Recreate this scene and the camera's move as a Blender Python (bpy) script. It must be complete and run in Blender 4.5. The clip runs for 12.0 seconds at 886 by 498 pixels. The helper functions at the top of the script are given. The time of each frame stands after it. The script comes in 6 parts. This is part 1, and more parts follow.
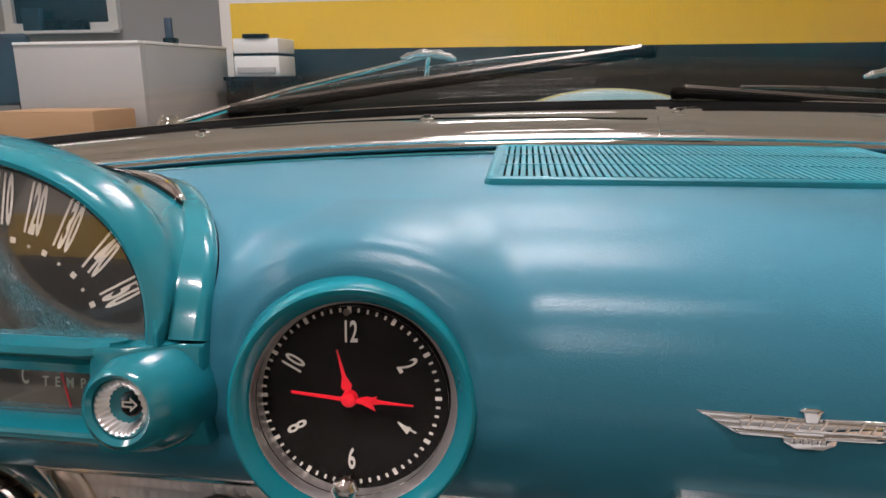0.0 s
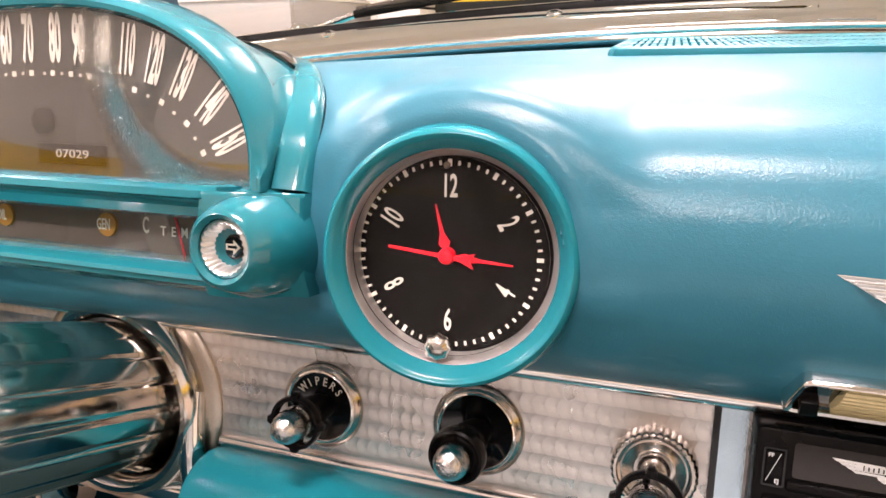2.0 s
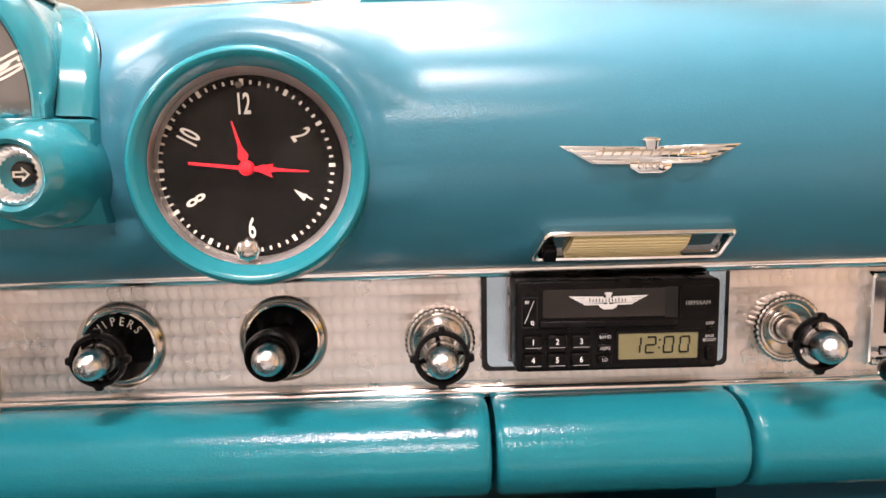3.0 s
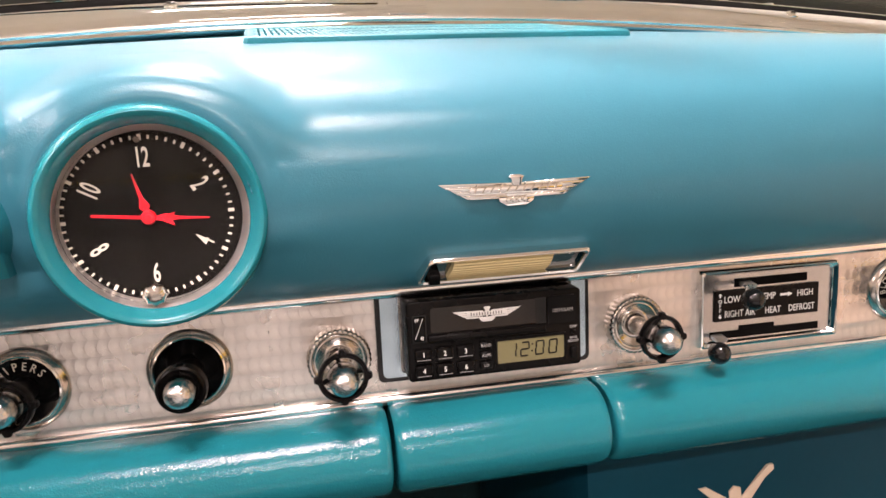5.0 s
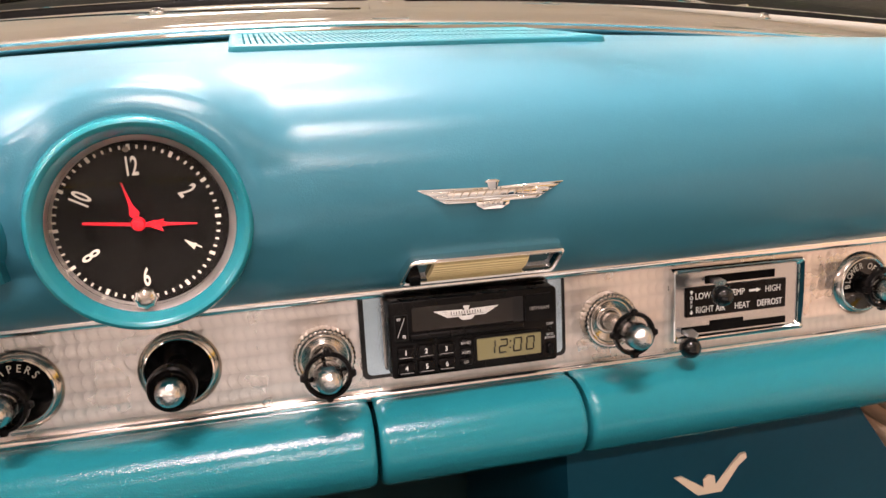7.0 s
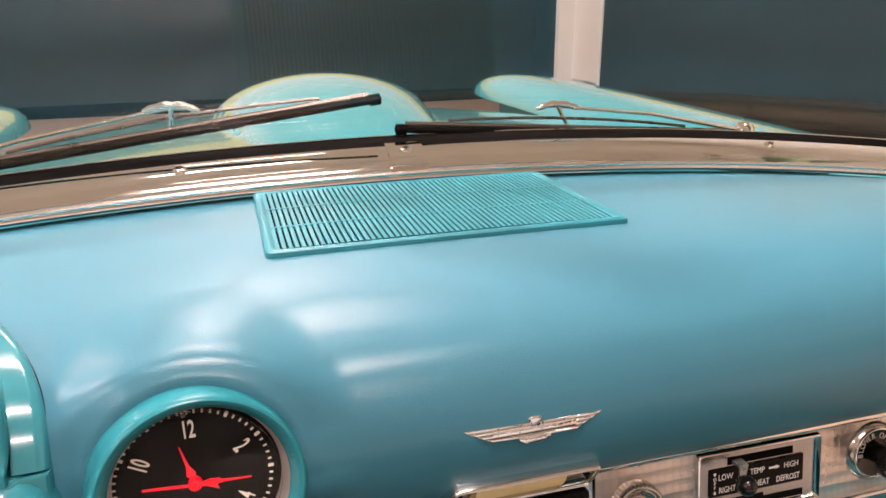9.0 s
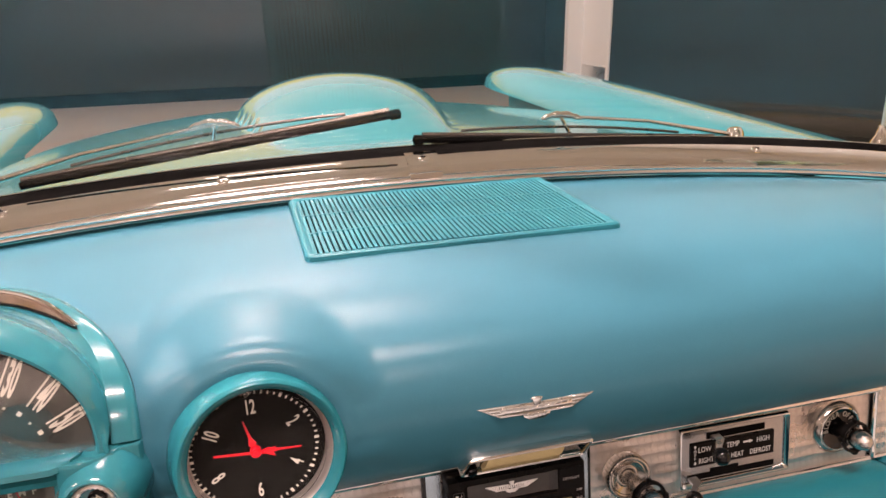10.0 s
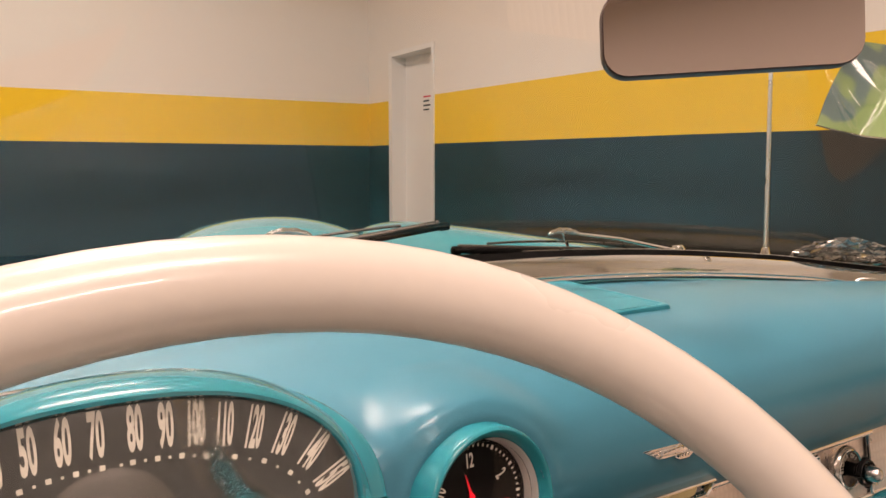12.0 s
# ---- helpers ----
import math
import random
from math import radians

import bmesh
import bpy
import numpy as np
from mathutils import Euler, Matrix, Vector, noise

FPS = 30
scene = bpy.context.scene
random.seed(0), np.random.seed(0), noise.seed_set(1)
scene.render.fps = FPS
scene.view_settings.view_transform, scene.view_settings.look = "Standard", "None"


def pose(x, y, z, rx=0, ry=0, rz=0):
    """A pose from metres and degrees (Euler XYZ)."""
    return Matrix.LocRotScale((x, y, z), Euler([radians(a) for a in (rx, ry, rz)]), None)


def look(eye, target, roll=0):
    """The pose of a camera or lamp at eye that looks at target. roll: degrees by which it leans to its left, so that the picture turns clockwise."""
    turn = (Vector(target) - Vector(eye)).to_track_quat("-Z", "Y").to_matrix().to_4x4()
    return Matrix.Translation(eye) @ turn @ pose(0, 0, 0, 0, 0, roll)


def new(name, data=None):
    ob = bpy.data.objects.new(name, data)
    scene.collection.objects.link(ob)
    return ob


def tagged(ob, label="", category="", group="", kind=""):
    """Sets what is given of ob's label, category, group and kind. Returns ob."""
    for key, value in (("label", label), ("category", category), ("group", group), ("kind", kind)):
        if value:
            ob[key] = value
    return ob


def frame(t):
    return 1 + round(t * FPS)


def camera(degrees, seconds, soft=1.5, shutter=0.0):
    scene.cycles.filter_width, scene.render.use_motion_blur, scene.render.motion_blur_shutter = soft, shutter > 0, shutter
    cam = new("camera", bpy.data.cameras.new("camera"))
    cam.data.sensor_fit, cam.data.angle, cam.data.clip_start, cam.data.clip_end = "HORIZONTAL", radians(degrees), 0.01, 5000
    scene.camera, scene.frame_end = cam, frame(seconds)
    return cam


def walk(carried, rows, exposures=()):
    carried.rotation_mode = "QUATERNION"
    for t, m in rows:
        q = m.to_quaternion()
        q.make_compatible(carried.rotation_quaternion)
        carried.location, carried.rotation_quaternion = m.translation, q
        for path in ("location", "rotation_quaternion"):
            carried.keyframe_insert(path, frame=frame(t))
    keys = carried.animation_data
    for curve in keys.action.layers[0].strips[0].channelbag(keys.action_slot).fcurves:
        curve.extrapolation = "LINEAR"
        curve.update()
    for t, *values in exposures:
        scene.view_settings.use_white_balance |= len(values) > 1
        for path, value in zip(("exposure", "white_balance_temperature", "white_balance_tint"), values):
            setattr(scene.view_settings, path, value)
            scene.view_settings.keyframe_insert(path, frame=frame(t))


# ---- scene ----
cam = camera(64.5, 12.0)
DASH = Matrix.Translation((0, 0, 0.78)) @ Matrix.Rotation(radians(-9.4), 4, "X") @ Matrix.Translation((0, 0, -0.9))
PATH = [
    (0, (-0.095, -0.318, 0.984), (-0.402, 1.651, 0.818), 1.1),
    (0.5, (-0.097, -0.281, 0.931), (-0.539, 1.661, 0.755), 1.7),
    (1, (-0.093, -0.285, 0.933), (-0.633, 1.626, 0.694), 2.1),
    (1.5, (-0.095, -0.289, 0.932), (-0.68, 1.606, 0.672), 2.5),
    (2, (-0.084, -0.302, 0.937), (-0.749, 1.562, 0.649), 2.3),
    (2.5, (-0.094, -0.347, 0.892), (-0.481, 1.602, 0.664), 1.9),
    (3, (-0.102, -0.357, 0.896), (-0.033, 1.624, 0.628), -0.9),
    (3.5, (-0.111, -0.358, 0.897), (0.199, 1.600, 0.635), -2.2),
    (5.5, (-0.108, -0.403, 0.933), (0.294, 1.527, 0.593), -2.6),
    (6, (-0.104, -0.405, 0.935), (0.305, 1.522, 0.589), -2.7),
    (6.5, (-0.109, -0.404, 0.932), (0.316, 1.521, 0.594), -2.8),
    (8.5, (-0.099, -0.448, 0.988), (0.332, 1.474, 0.638), -3.1),
    (9, (-0.133, -0.390, 1.072), (0.349, 1.518, 0.716), -3.1),
    (9.5, (-0.140, -0.379, 1.100), (0.320, 1.528, 0.710), -2.4),
    (10, (-0.153, -0.458, 1.101), (0.296, 1.450, 0.702), -3.5),
    (10.5, (-0.183, -0.470, 1.085), (0.627, 1.315, 0.691), -5.1),
    (11, (-0.222, -0.481, 1.074), (0.764, 1.227, 0.743), -5.5),
    (11.5, (-0.289, -0.470, 1.059), (0.757, 1.226, 0.890), -4.8),
    (12, (-0.422, -0.428, 1.055), (0.567, 1.31, 1.091), -4.5),
]
walk(cam, [(t, DASH @ look(eye, target, roll)) for t, eye, target, roll in PATH], exposures=[(0, -0.32, 6150, 20), (0.4, 0.13, 6150, 20), (1.0, 0.78, 6250, 23), (2.0, 0.9, 6550, 24), (3.5, 1.08, 6640, 24), (5.5, 0.87, 6800, 25), (6.7, 0.87, 6900, 25), (8.5, 0.68, 7100, 30), (9.5, 0.1, 7300, 32), (10.0, 0.24, 7300, 33), (11.0, 0.46, 7500, 32), (11.5, 0.48, 7500, 30), (12.0, -0.06, 7700, 28)])

# ---------- world, lights ----------
world = bpy.data.worlds.new("world")
scene.world = world
world.use_nodes = True
world.node_tree.nodes["Background"].inputs[0].default_value = (0.9, 0.93, 1.0, 1)
world.node_tree.nodes["Background"].inputs[1].default_value = 0.02

CEIL = 4.2
ROOM_FRONT, ROOM_BACK, ROOM_LEFT, ROOM_RIGHT = 7.2, -7.0, -8.0, 3.3


def strip_lamp(x, y, z, power, sx=1.2, sy=0.16):
    """A ceiling strip light: its glow comes from an area lamp just under the diffuser."""
    lamp = bpy.data.lights.new("strip_light", "AREA")
    lamp.shape, lamp.size, lamp.size_y, lamp.energy, lamp.color = "RECTANGLE", sx, sy, power, (1.0, 0.91, 0.85)
    ob = new("strip_light", lamp)
    ob.matrix_world = pose(x, y, z)
    return ob


LAMP_X = (-4.6, -0.28)
LAMP_Y = (-4.0, -1.2, 1.55, 4.35)
LAMP_W = (86, 98, 72, 94)
for lx in LAMP_X:
    for ly in LAMP_Y:
        strip_lamp(lx, ly, CEIL - 0.11, LAMP_W[LAMP_Y.index(ly)])


# ---------- materials ----------
def mat(name, color, rough=0.5, metal=0.0, vary=0.12, scale=6.0, fine=180.0, bump=0.05, coat=0.0, spec=0.5, dust=0.0):
    """A surface with colour and gloss that vary at two scales and a fine relief."""
    m = bpy.data.materials.new(name)
    m.use_nodes = True
    nt = m.node_tree
    b = nt.nodes["Principled BSDF"]
    b.inputs["Metallic"].default_value = metal
    b.inputs["Coat Weight"].default_value = coat
    b.inputs["Coat Roughness"].default_value = 0.04
    b.inputs["Specular IOR Level"].default_value = spec
    co = nt.nodes.new("ShaderNodeTexCoord")
    n1 = nt.nodes.new("ShaderNodeTexNoise")
    n1.inputs["Scale"].default_value, n1.inputs["Detail"].default_value = scale, 4
    n2 = nt.nodes.new("ShaderNodeTexNoise")
    n2.inputs["Scale"].default_value, n2.inputs["Detail"].default_value = fine, 3
    nt.links.new(co.outputs["Object"], n1.inputs["Vector"])
    nt.links.new(co.outputs["Object"], n2.inputs["Vector"])
    mix = nt.nodes.new("ShaderNodeMix")
    mix.data_type = "RGBA"
    mix.inputs["A"].default_value = (*[c * (1 - vary) for c in color], 1)
    mix.inputs["B"].default_value = (*[min(1, c * (1 + vary) + dust * 0.02) for c in color], 1)
    add = nt.nodes.new("ShaderNodeMath")
    add.operation = "MULTIPLY_ADD"
    add.inputs[1].default_value, add.inputs[2].default_value = 0.35, 0.33
    nt.links.new(n2.outputs["Fac"], add.inputs[0])
    mul = nt.nodes.new("ShaderNodeMath")
    mul.operation = "MULTIPLY_ADD"
    mul.inputs[1].default_value = 0.6
    nt.links.new(n1.outputs["Fac"], mul.inputs[0])
    nt.links.new(add.outputs[0], mul.inputs[2])
    sub = nt.nodes.new("ShaderNodeMath")
    sub.operation = "SUBTRACT"
    sub.use_clamp = True
    sub.inputs[1].default_value = 0.3
    nt.links.new(mul.outputs[0], sub.inputs[0])
    nt.links.new(sub.outputs[0], mix.inputs["Factor"])
    nt.links.new(mix.outputs["Result"], b.inputs["Base Color"])
    r = nt.nodes.new("ShaderNodeMapRange")
    r.inputs["To Min"].default_value, r.inputs["To Max"].default_value = rough * 0.8, min(1, rough * 1.25)
    nt.links.new(n1.outputs["Fac"], r.inputs["Value"])
    nt.links.new(r.outputs["Result"], b.inputs["Roughness"])
    if bump:
        bp = nt.nodes.new("ShaderNodeBump")
        bp.inputs["Strength"].default_value, bp.inputs["Distance"].default_value = bump, 0.001
        nt.links.new(n2.outputs["Fac"], bp.inputs["Height"])
        nt.links.new(bp.outputs["Normal"], b.inputs["Normal"])
    return m


def leather(name, color, rough, cell=700.0, strength=0.25):
    """Grained vinyl: fine pebbles with soft creases between them."""
    m = mat(name, color, rough, vary=0.06, scale=5, bump=0)
    nt = m.node_tree
    b = nt.nodes["Principled BSDF"]
    co = nt.nodes.new("ShaderNodeTexCoord")
    v = nt.nodes.new("ShaderNodeTexVoronoi")
    v.feature = "DISTANCE_TO_EDGE"
    v.inputs["Scale"].default_value = cell
    n = nt.nodes.new("ShaderNodeTexNoise")
    n.inputs["Scale"].default_value, n.inputs["Detail"].default_value = cell * 0.8, 3
    nt.links.new(co.outputs["Object"], v.inputs["Vector"])
    nt.links.new(co.outputs["Object"], n.inputs["Vector"])
    h = nt.nodes.new("ShaderNodeMath")
    h.operation = "MULTIPLY_ADD"
    h.inputs[1].default_value = 0.6
    nt.links.new(v.outputs["Distance"], h.inputs[0])
    nt.links.new(n.outputs["Fac"], h.inputs[2])
    bp = nt.nodes.new("ShaderNodeBump")
    bp.inputs["Strength"].default_value, bp.inputs["Distance"].default_value = strength, 0.0006
    nt.links.new(h.outputs[0], bp.inputs["Height"])
    nt.links.new(bp.outputs["Normal"], b.inputs["Normal"])
    nt.links.new(bp.outputs["Normal"], b.inputs["Coat Normal"])
    return m


def turned(name, color, cw, ch, relief=0.46):
    """Engine-turned metal: overlapping spots brushed in circles, in the plane x-z of the object."""
    m = bpy.data.materials.new(name)
    m.use_nodes = True
    nt = m.node_tree
    b = nt.nodes["Principled BSDF"]
    b.inputs["Metallic"].default_value = 1.0
    b.inputs["Roughness"].default_value = 0.28
    b.inputs["Anisotropic"].default_value = 0.5
    co = nt.nodes.new("ShaderNodeTexCoord")
    sp = nt.nodes.new("ShaderNodeSeparateXYZ")
    wob = nt.nodes.new("ShaderNodeTexNoise")
    wob.inputs["Scale"].default_value, wob.inputs["Detail"].default_value = 90, 2
    nt.links.new(co.outputs["Object"], wob.inputs["Vector"])
    off = nt.nodes.new("ShaderNodeVectorMath")
    off.operation = "MULTIPLY_ADD"
    off.inputs[1].default_value = (0.0010, 0.0010, 0.0010)
    nt.links.new(wob.outputs["Color"], off.inputs[0])
    nt.links.new(co.outputs["Object"], off.inputs[2])
    nt.links.new(off.outputs[0], sp.inputs[0])

    def math(op, a, c=None):
        n = nt.nodes.new("ShaderNodeMath")
        n.operation = op
        for k, v in enumerate((a, c)):
            if v is None:
                continue
            if isinstance(v, (int, float)):
                n.inputs[k].default_value = v
            else:
                nt.links.new(v, n.inputs[k])
        return n.outputs[0]

    fz = math("SUBTRACT", math("FRACT", math("DIVIDE", sp.outputs["Z"], ch)), 0.5)
    dz = math("MULTIPLY", fz, ch)
    reach = math("SQRT", math("MAXIMUM", math("SUBTRACT", (0.56 * ch) ** 2, math("MULTIPLY", dz, dz)), 0.0))
    spot = math("FLOOR", math("DIVIDE", math("ADD", sp.outputs["X"], reach), cw))
    dx = math("SUBTRACT", sp.outputs["X"], math("MULTIPLY", spot, cw))
    ang = math("ARCTAN2", dz, dx)
    rad = math("SQRT", math("ADD", math("MULTIPLY", dx, dx), math("MULTIPLY", dz, dz)))
    tx = math("SINE", ang)
    tz = math("COSINE", ang)
    cmb = nt.nodes.new("ShaderNodeCombineXYZ")
    nt.links.new(math("MULTIPLY", tx, -1.0), cmb.inputs["X"])
    nt.links.new(tz, cmb.inputs["Z"])
    vt = nt.nodes.new("ShaderNodeVectorTransform")
    vt.vector_type, vt.convert_from, vt.convert_to = "VECTOR", "OBJECT", "WORLD"
    nt.links.new(cmb.outputs[0], vt.inputs[0])
    nt.links.new(vt.outputs[0], b.inputs["Tangent"])
    rings = math("SINE", math("MULTIPLY", rad, 14000.0))
    hgt = math("ADD", math("MULTIPLY", rings, 0.03), math("MULTIPLY", rad, 330.0))
    bp = nt.nodes.new("ShaderNodeBump")
    bp.inputs["Strength"].default_value, bp.inputs["Distance"].default_value = relief, 0.0006
    nt.links.new(hgt, bp.inputs["Height"])
    nt.links.new(bp.outputs["Normal"], b.inputs["Normal"])
    n = nt.nodes.new("ShaderNodeTexNoise")
    n.inputs["Scale"].default_value, n.inputs["Detail"].default_value = 25, 6
    nt.links.new(co.outputs["Object"], n.inputs["Vector"])
    ramp = nt.nodes.new("ShaderNodeMix")
    ramp.data_type = "RGBA"
    ramp.inputs["A"].default_value = (*[c * 0.8 for c in color], 1)
    ramp.inputs["B"].default_value = (*color, 1)
    nt.links.new(n.outputs["Fac"], ramp.inputs["Factor"])
    # Sheen of the turned spots painted in: colour darker towards each spot's edge.
    spot_shade = nt.nodes.new("ShaderNodeMapRange")
    spot_shade.inputs["From Min"].default_value, spot_shade.inputs["From Max"].default_value = 0.0020, 0.0056
    spot_shade.inputs["To Min"].default_value, spot_shade.inputs["To Max"].default_value = 1.0, 0.9
    nt.links.new(rad, spot_shade.inputs["Value"])
    shaded_color = nt.nodes.new("ShaderNodeVectorMath")
    shaded_color.operation = "SCALE"
    nt.links.new(ramp.outputs["Result"], shaded_color.inputs[0])
    nt.links.new(spot_shade.outputs["Result"], shaded_color.inputs["Scale"])
    nt.links.new(shaded_color.outputs[0], b.inputs["Base Color"])
    worn = nt.nodes.new("ShaderNodeMapRange")
    worn.inputs["From Min"].default_value, worn.inputs["From Max"].default_value = 0.35, 0.65
    worn.inputs["To Min"].default_value, worn.inputs["To Max"].default_value = 0.24, 0.36
    nt.links.new(n.outputs["Fac"], worn.inputs["Value"])
    nt.links.new(worn.outputs["Result"], b.inputs["Roughness"])
    return m


def glass(name, color=(1, 1, 1), rough=0.0, ior=1.45):
    m = bpy.data.materials.new(name)
    m.use_nodes = True
    nt = m.node_tree
    b = nt.nodes["Principled BSDF"]
    b.inputs["Base Color"].default_value = (*color, 1)
    b.inputs["Transmission Weight"].default_value = 1.0
    b.inputs["Roughness"].default_value = rough
    b.inputs["IOR"].default_value = ior
    return m


PAD = leather("pad_vinyl", (0.028, 0.160, 0.221), 0.44, 1050.0, 0.17)
pad_shader = PAD.node_tree.nodes["Principled BSDF"]
pad_shader.inputs["Specular IOR Level"].default_value = 0.14
pad_shader.inputs["Coat Weight"].default_value, pad_shader.inputs["Coat Roughness"].default_value = 0.45, 0.185
TEAL = mat("teal_paint", (0.008, 0.190, 0.232), 0.16, vary=0.04, scale=3, fine=60, bump=0.03, coat=0.6)
BODY = mat("body_paint", (0.03, 0.34, 0.40), 0.14, vary=0.03, scale=2, fine=40, bump=0.0, coat=0.55, spec=0.3)
SATIN = mat("satin_teal_paint", (0.006, 0.168, 0.212), 0.34, vary=0.05, scale=6, fine=200, bump=0.05, coat=0.1, spec=0.26)
ROLL = leather("roll_vinyl", (0.004, 0.150, 0.186), 0.15, cell=620, strength=0.28)
ROLL.node_tree.nodes["Principled BSDF"].inputs["Specular IOR Level"].default_value = 0.30
CARPET = mat("carpet", (0.018, 0.056, 0.060), 0.95, vary=0.45, scale=40, fine=900, bump=0.8)
MOULD = mat("moulded_cover", (0.0016, 0.046, 0.074), 0.42, vary=0.15, scale=5, bump=0.15, spec=0.10)
CHROME = mat("chrome", (0.86, 0.85, 0.83), 0.045, 1.0, vary=0.04, scale=20, fine=300, bump=0.012)
STEEL = mat("satin_steel", (0.79, 0.785, 0.775), 0.28, 1.0, vary=0.12, scale=30, fine=400, bump=0.03)
PITTED = mat("worn_chrome", (0.46, 0.57, 0.64), 0.22, 1.0, vary=0.4, scale=60, fine=900, bump=0.1)
TIP = mat("mottled_chrome", (0.62, 0.61, 0.60), 0.075, 1.0, vary=0.35, scale=260, fine=700, bump=0.5)
WASHER = mat("patinated_metal", (0.47, 0.41, 0.34), 0.30, 1.0, vary=0.3, scale=50, fine=600, bump=0.06)
# Chrome with its colour darkened, for the dark surroundings it mirrors.
TRAY = mat("dark_reflection_chrome", (0.22, 0.23, 0.24), 0.08, 1.0, vary=0.1, scale=30, bump=0.01)
PLATE = mat("brushed_plate", (0.40, 0.42, 0.44), 0.22, 1.0, vary=0.15, scale=40, fine=600, bump=0.05)
TURNED = turned("engine_turned", (0.82, 0.76, 0.715), 0.0063, 0.0100, 0.42)
TURNED_DOOR = turned("engine_turned_door", (0.92, 0.885, 0.86), 0.0063, 0.0100, 0.8)
BLACK = mat("black_plastic", (0.0032, 0.0028, 0.0027), 0.27, vary=0.25, scale=30, fine=500, bump=0.04, spec=0.12)
GLOSSBLACK = mat("gloss_black", (0.004, 0.004, 0.004), 0.1, vary=0.2, scale=20, bump=0.01, spec=0.4)
RUBBER = mat("rubber", (0.004, 0.0038, 0.0035), 0.8, vary=0.3, scale=30, bump=0.1, spec=0.02)
DIAL = mat("dial_black", (0.0060, 0.0053, 0.0048), 0.5, vary=0.7, scale=35, fine=300, bump=0.0, spec=0.03)
SPEEDFACE = mat("speedometer_face", (0.0165, 0.0165, 0.0145), 0.4, vary=0.35, scale=25, bump=0.02)
PRINT = mat("printed_cream", (0.78, 0.75, 0.66), 0.5, vary=0.05, scale=60, bump=0.0)
WHITEPRINT = mat("printed_white", (0.8, 0.8, 0.78), 0.5, vary=0.03, bump=0.0)
RED = mat("red_enamel", (0.72, 0.008, 0.02), 0.3, vary=0.08, bump=0.0)
IVORY = mat("ivory_wheel", (0.675, 0.615, 0.555), 0.28, vary=0.06, scale=12, fine=200, bump=0.02, coat=0.35)
CREAM = mat("cream_lens", (0.52, 0.43, 0.22), 0.35, vary=0.1, scale=30, bump=0.03)
TAN = leather("tan_leather", (0.74, 0.58, 0.45), 0.45, cell=350, strength=0.2)
GOLD = mat("gold_badge", (0.50, 0.36, 0.20), 0.3, 1.0, vary=0.15, scale=60, bump=0.03)
LCD = mat("lcd_glass", (0.155, 0.14, 0.066), 0.25, vary=0.06, scale=40, bump=0.0)
WALLDARK = mat("wall_dark_blue", (0.0140, 0.0160, 0.0125), 0.6, vary=0.12, scale=2, fine=90, bump=0.12, spec=0.3)
WALLYELLOW = mat("wall_yellow", (0.86, 0.56, 0.004), 0.6, vary=0.05, scale=2, fine=90, bump=0.12)
WALLWHITE = mat("wall_white", (0.78, 0.74, 0.68), 0.6, vary=0.04, scale=2, fine=90, bump=0.12)
DOORWHITE = mat("door_white", (0.80, 0.79, 0.76), 0.35, vary=0.03, scale=3, bump=0.03)
CONCRETE = mat("concrete_floor", (0.26, 0.235, 0.205), 0.35, vary=0.2, scale=1.5, fine=30, bump=0.06)
GREY = mat("grey_laminate", (0.42, 0.40, 0.38), 0.5, vary=0.05, scale=4, bump=0.03)
CARD = mat("cardboard", (0.45, 0.28, 0.15), 0.8, vary=0.1, scale=10, bump=0.1)
FILM = mat("printed_film", (0.10, 0.17, 0.16), 0.14, vary=0.25, scale=14, fine=40, bump=0.05, coat=1.0)
film_nodes = FILM.node_tree
film_place, film_noise, film_ramp, film_mix = [film_nodes.nodes.new("ShaderNode" + kind) for kind in ("TexCoord", "TexNoise", "MapRange", "Mix")]
film_mix.data_type = "RGBA"
film_noise.inputs["Scale"].default_value, film_noise.inputs["Detail"].default_value = 17, 0.6
film_ramp.inputs["From Min"].default_value, film_ramp.inputs["From Max"].default_value = 0.45, 0.50
film_mix.inputs["A"].default_value, film_mix.inputs["B"].default_value = (0.085, 0.150, 0.145, 1), (0.200, 0.285, 0.120, 1)
film_nodes.links.new(film_place.outputs["Object"], film_noise.inputs["Vector"])
film_nodes.links.new(film_noise.outputs["Fac"], film_ramp.inputs["Value"])
film_nodes.links.new(film_ramp.outputs["Result"], film_mix.inputs["Factor"])
film_nodes.links.new(film_mix.outputs["Result"], film_nodes.nodes["Principled BSDF"].inputs["Base Color"])
GLASS = glass("clear_glass", (0.97, 1.0, 0.99))
DIALGLASS = glass("dial_glass", (0.98, 0.97, 0.95), ior=1.16)
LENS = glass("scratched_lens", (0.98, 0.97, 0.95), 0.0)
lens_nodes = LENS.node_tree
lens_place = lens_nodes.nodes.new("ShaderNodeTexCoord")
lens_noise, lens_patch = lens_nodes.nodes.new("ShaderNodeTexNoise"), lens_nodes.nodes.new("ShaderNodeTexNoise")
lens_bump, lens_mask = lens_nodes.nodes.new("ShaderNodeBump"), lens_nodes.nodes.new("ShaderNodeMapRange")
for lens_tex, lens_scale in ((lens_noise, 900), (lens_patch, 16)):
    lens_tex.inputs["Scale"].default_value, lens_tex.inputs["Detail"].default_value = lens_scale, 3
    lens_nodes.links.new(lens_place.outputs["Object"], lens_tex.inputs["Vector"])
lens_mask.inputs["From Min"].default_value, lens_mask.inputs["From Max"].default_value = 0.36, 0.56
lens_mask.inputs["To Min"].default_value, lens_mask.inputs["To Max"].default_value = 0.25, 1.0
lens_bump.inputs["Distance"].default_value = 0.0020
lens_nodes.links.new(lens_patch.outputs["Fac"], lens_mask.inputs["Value"])
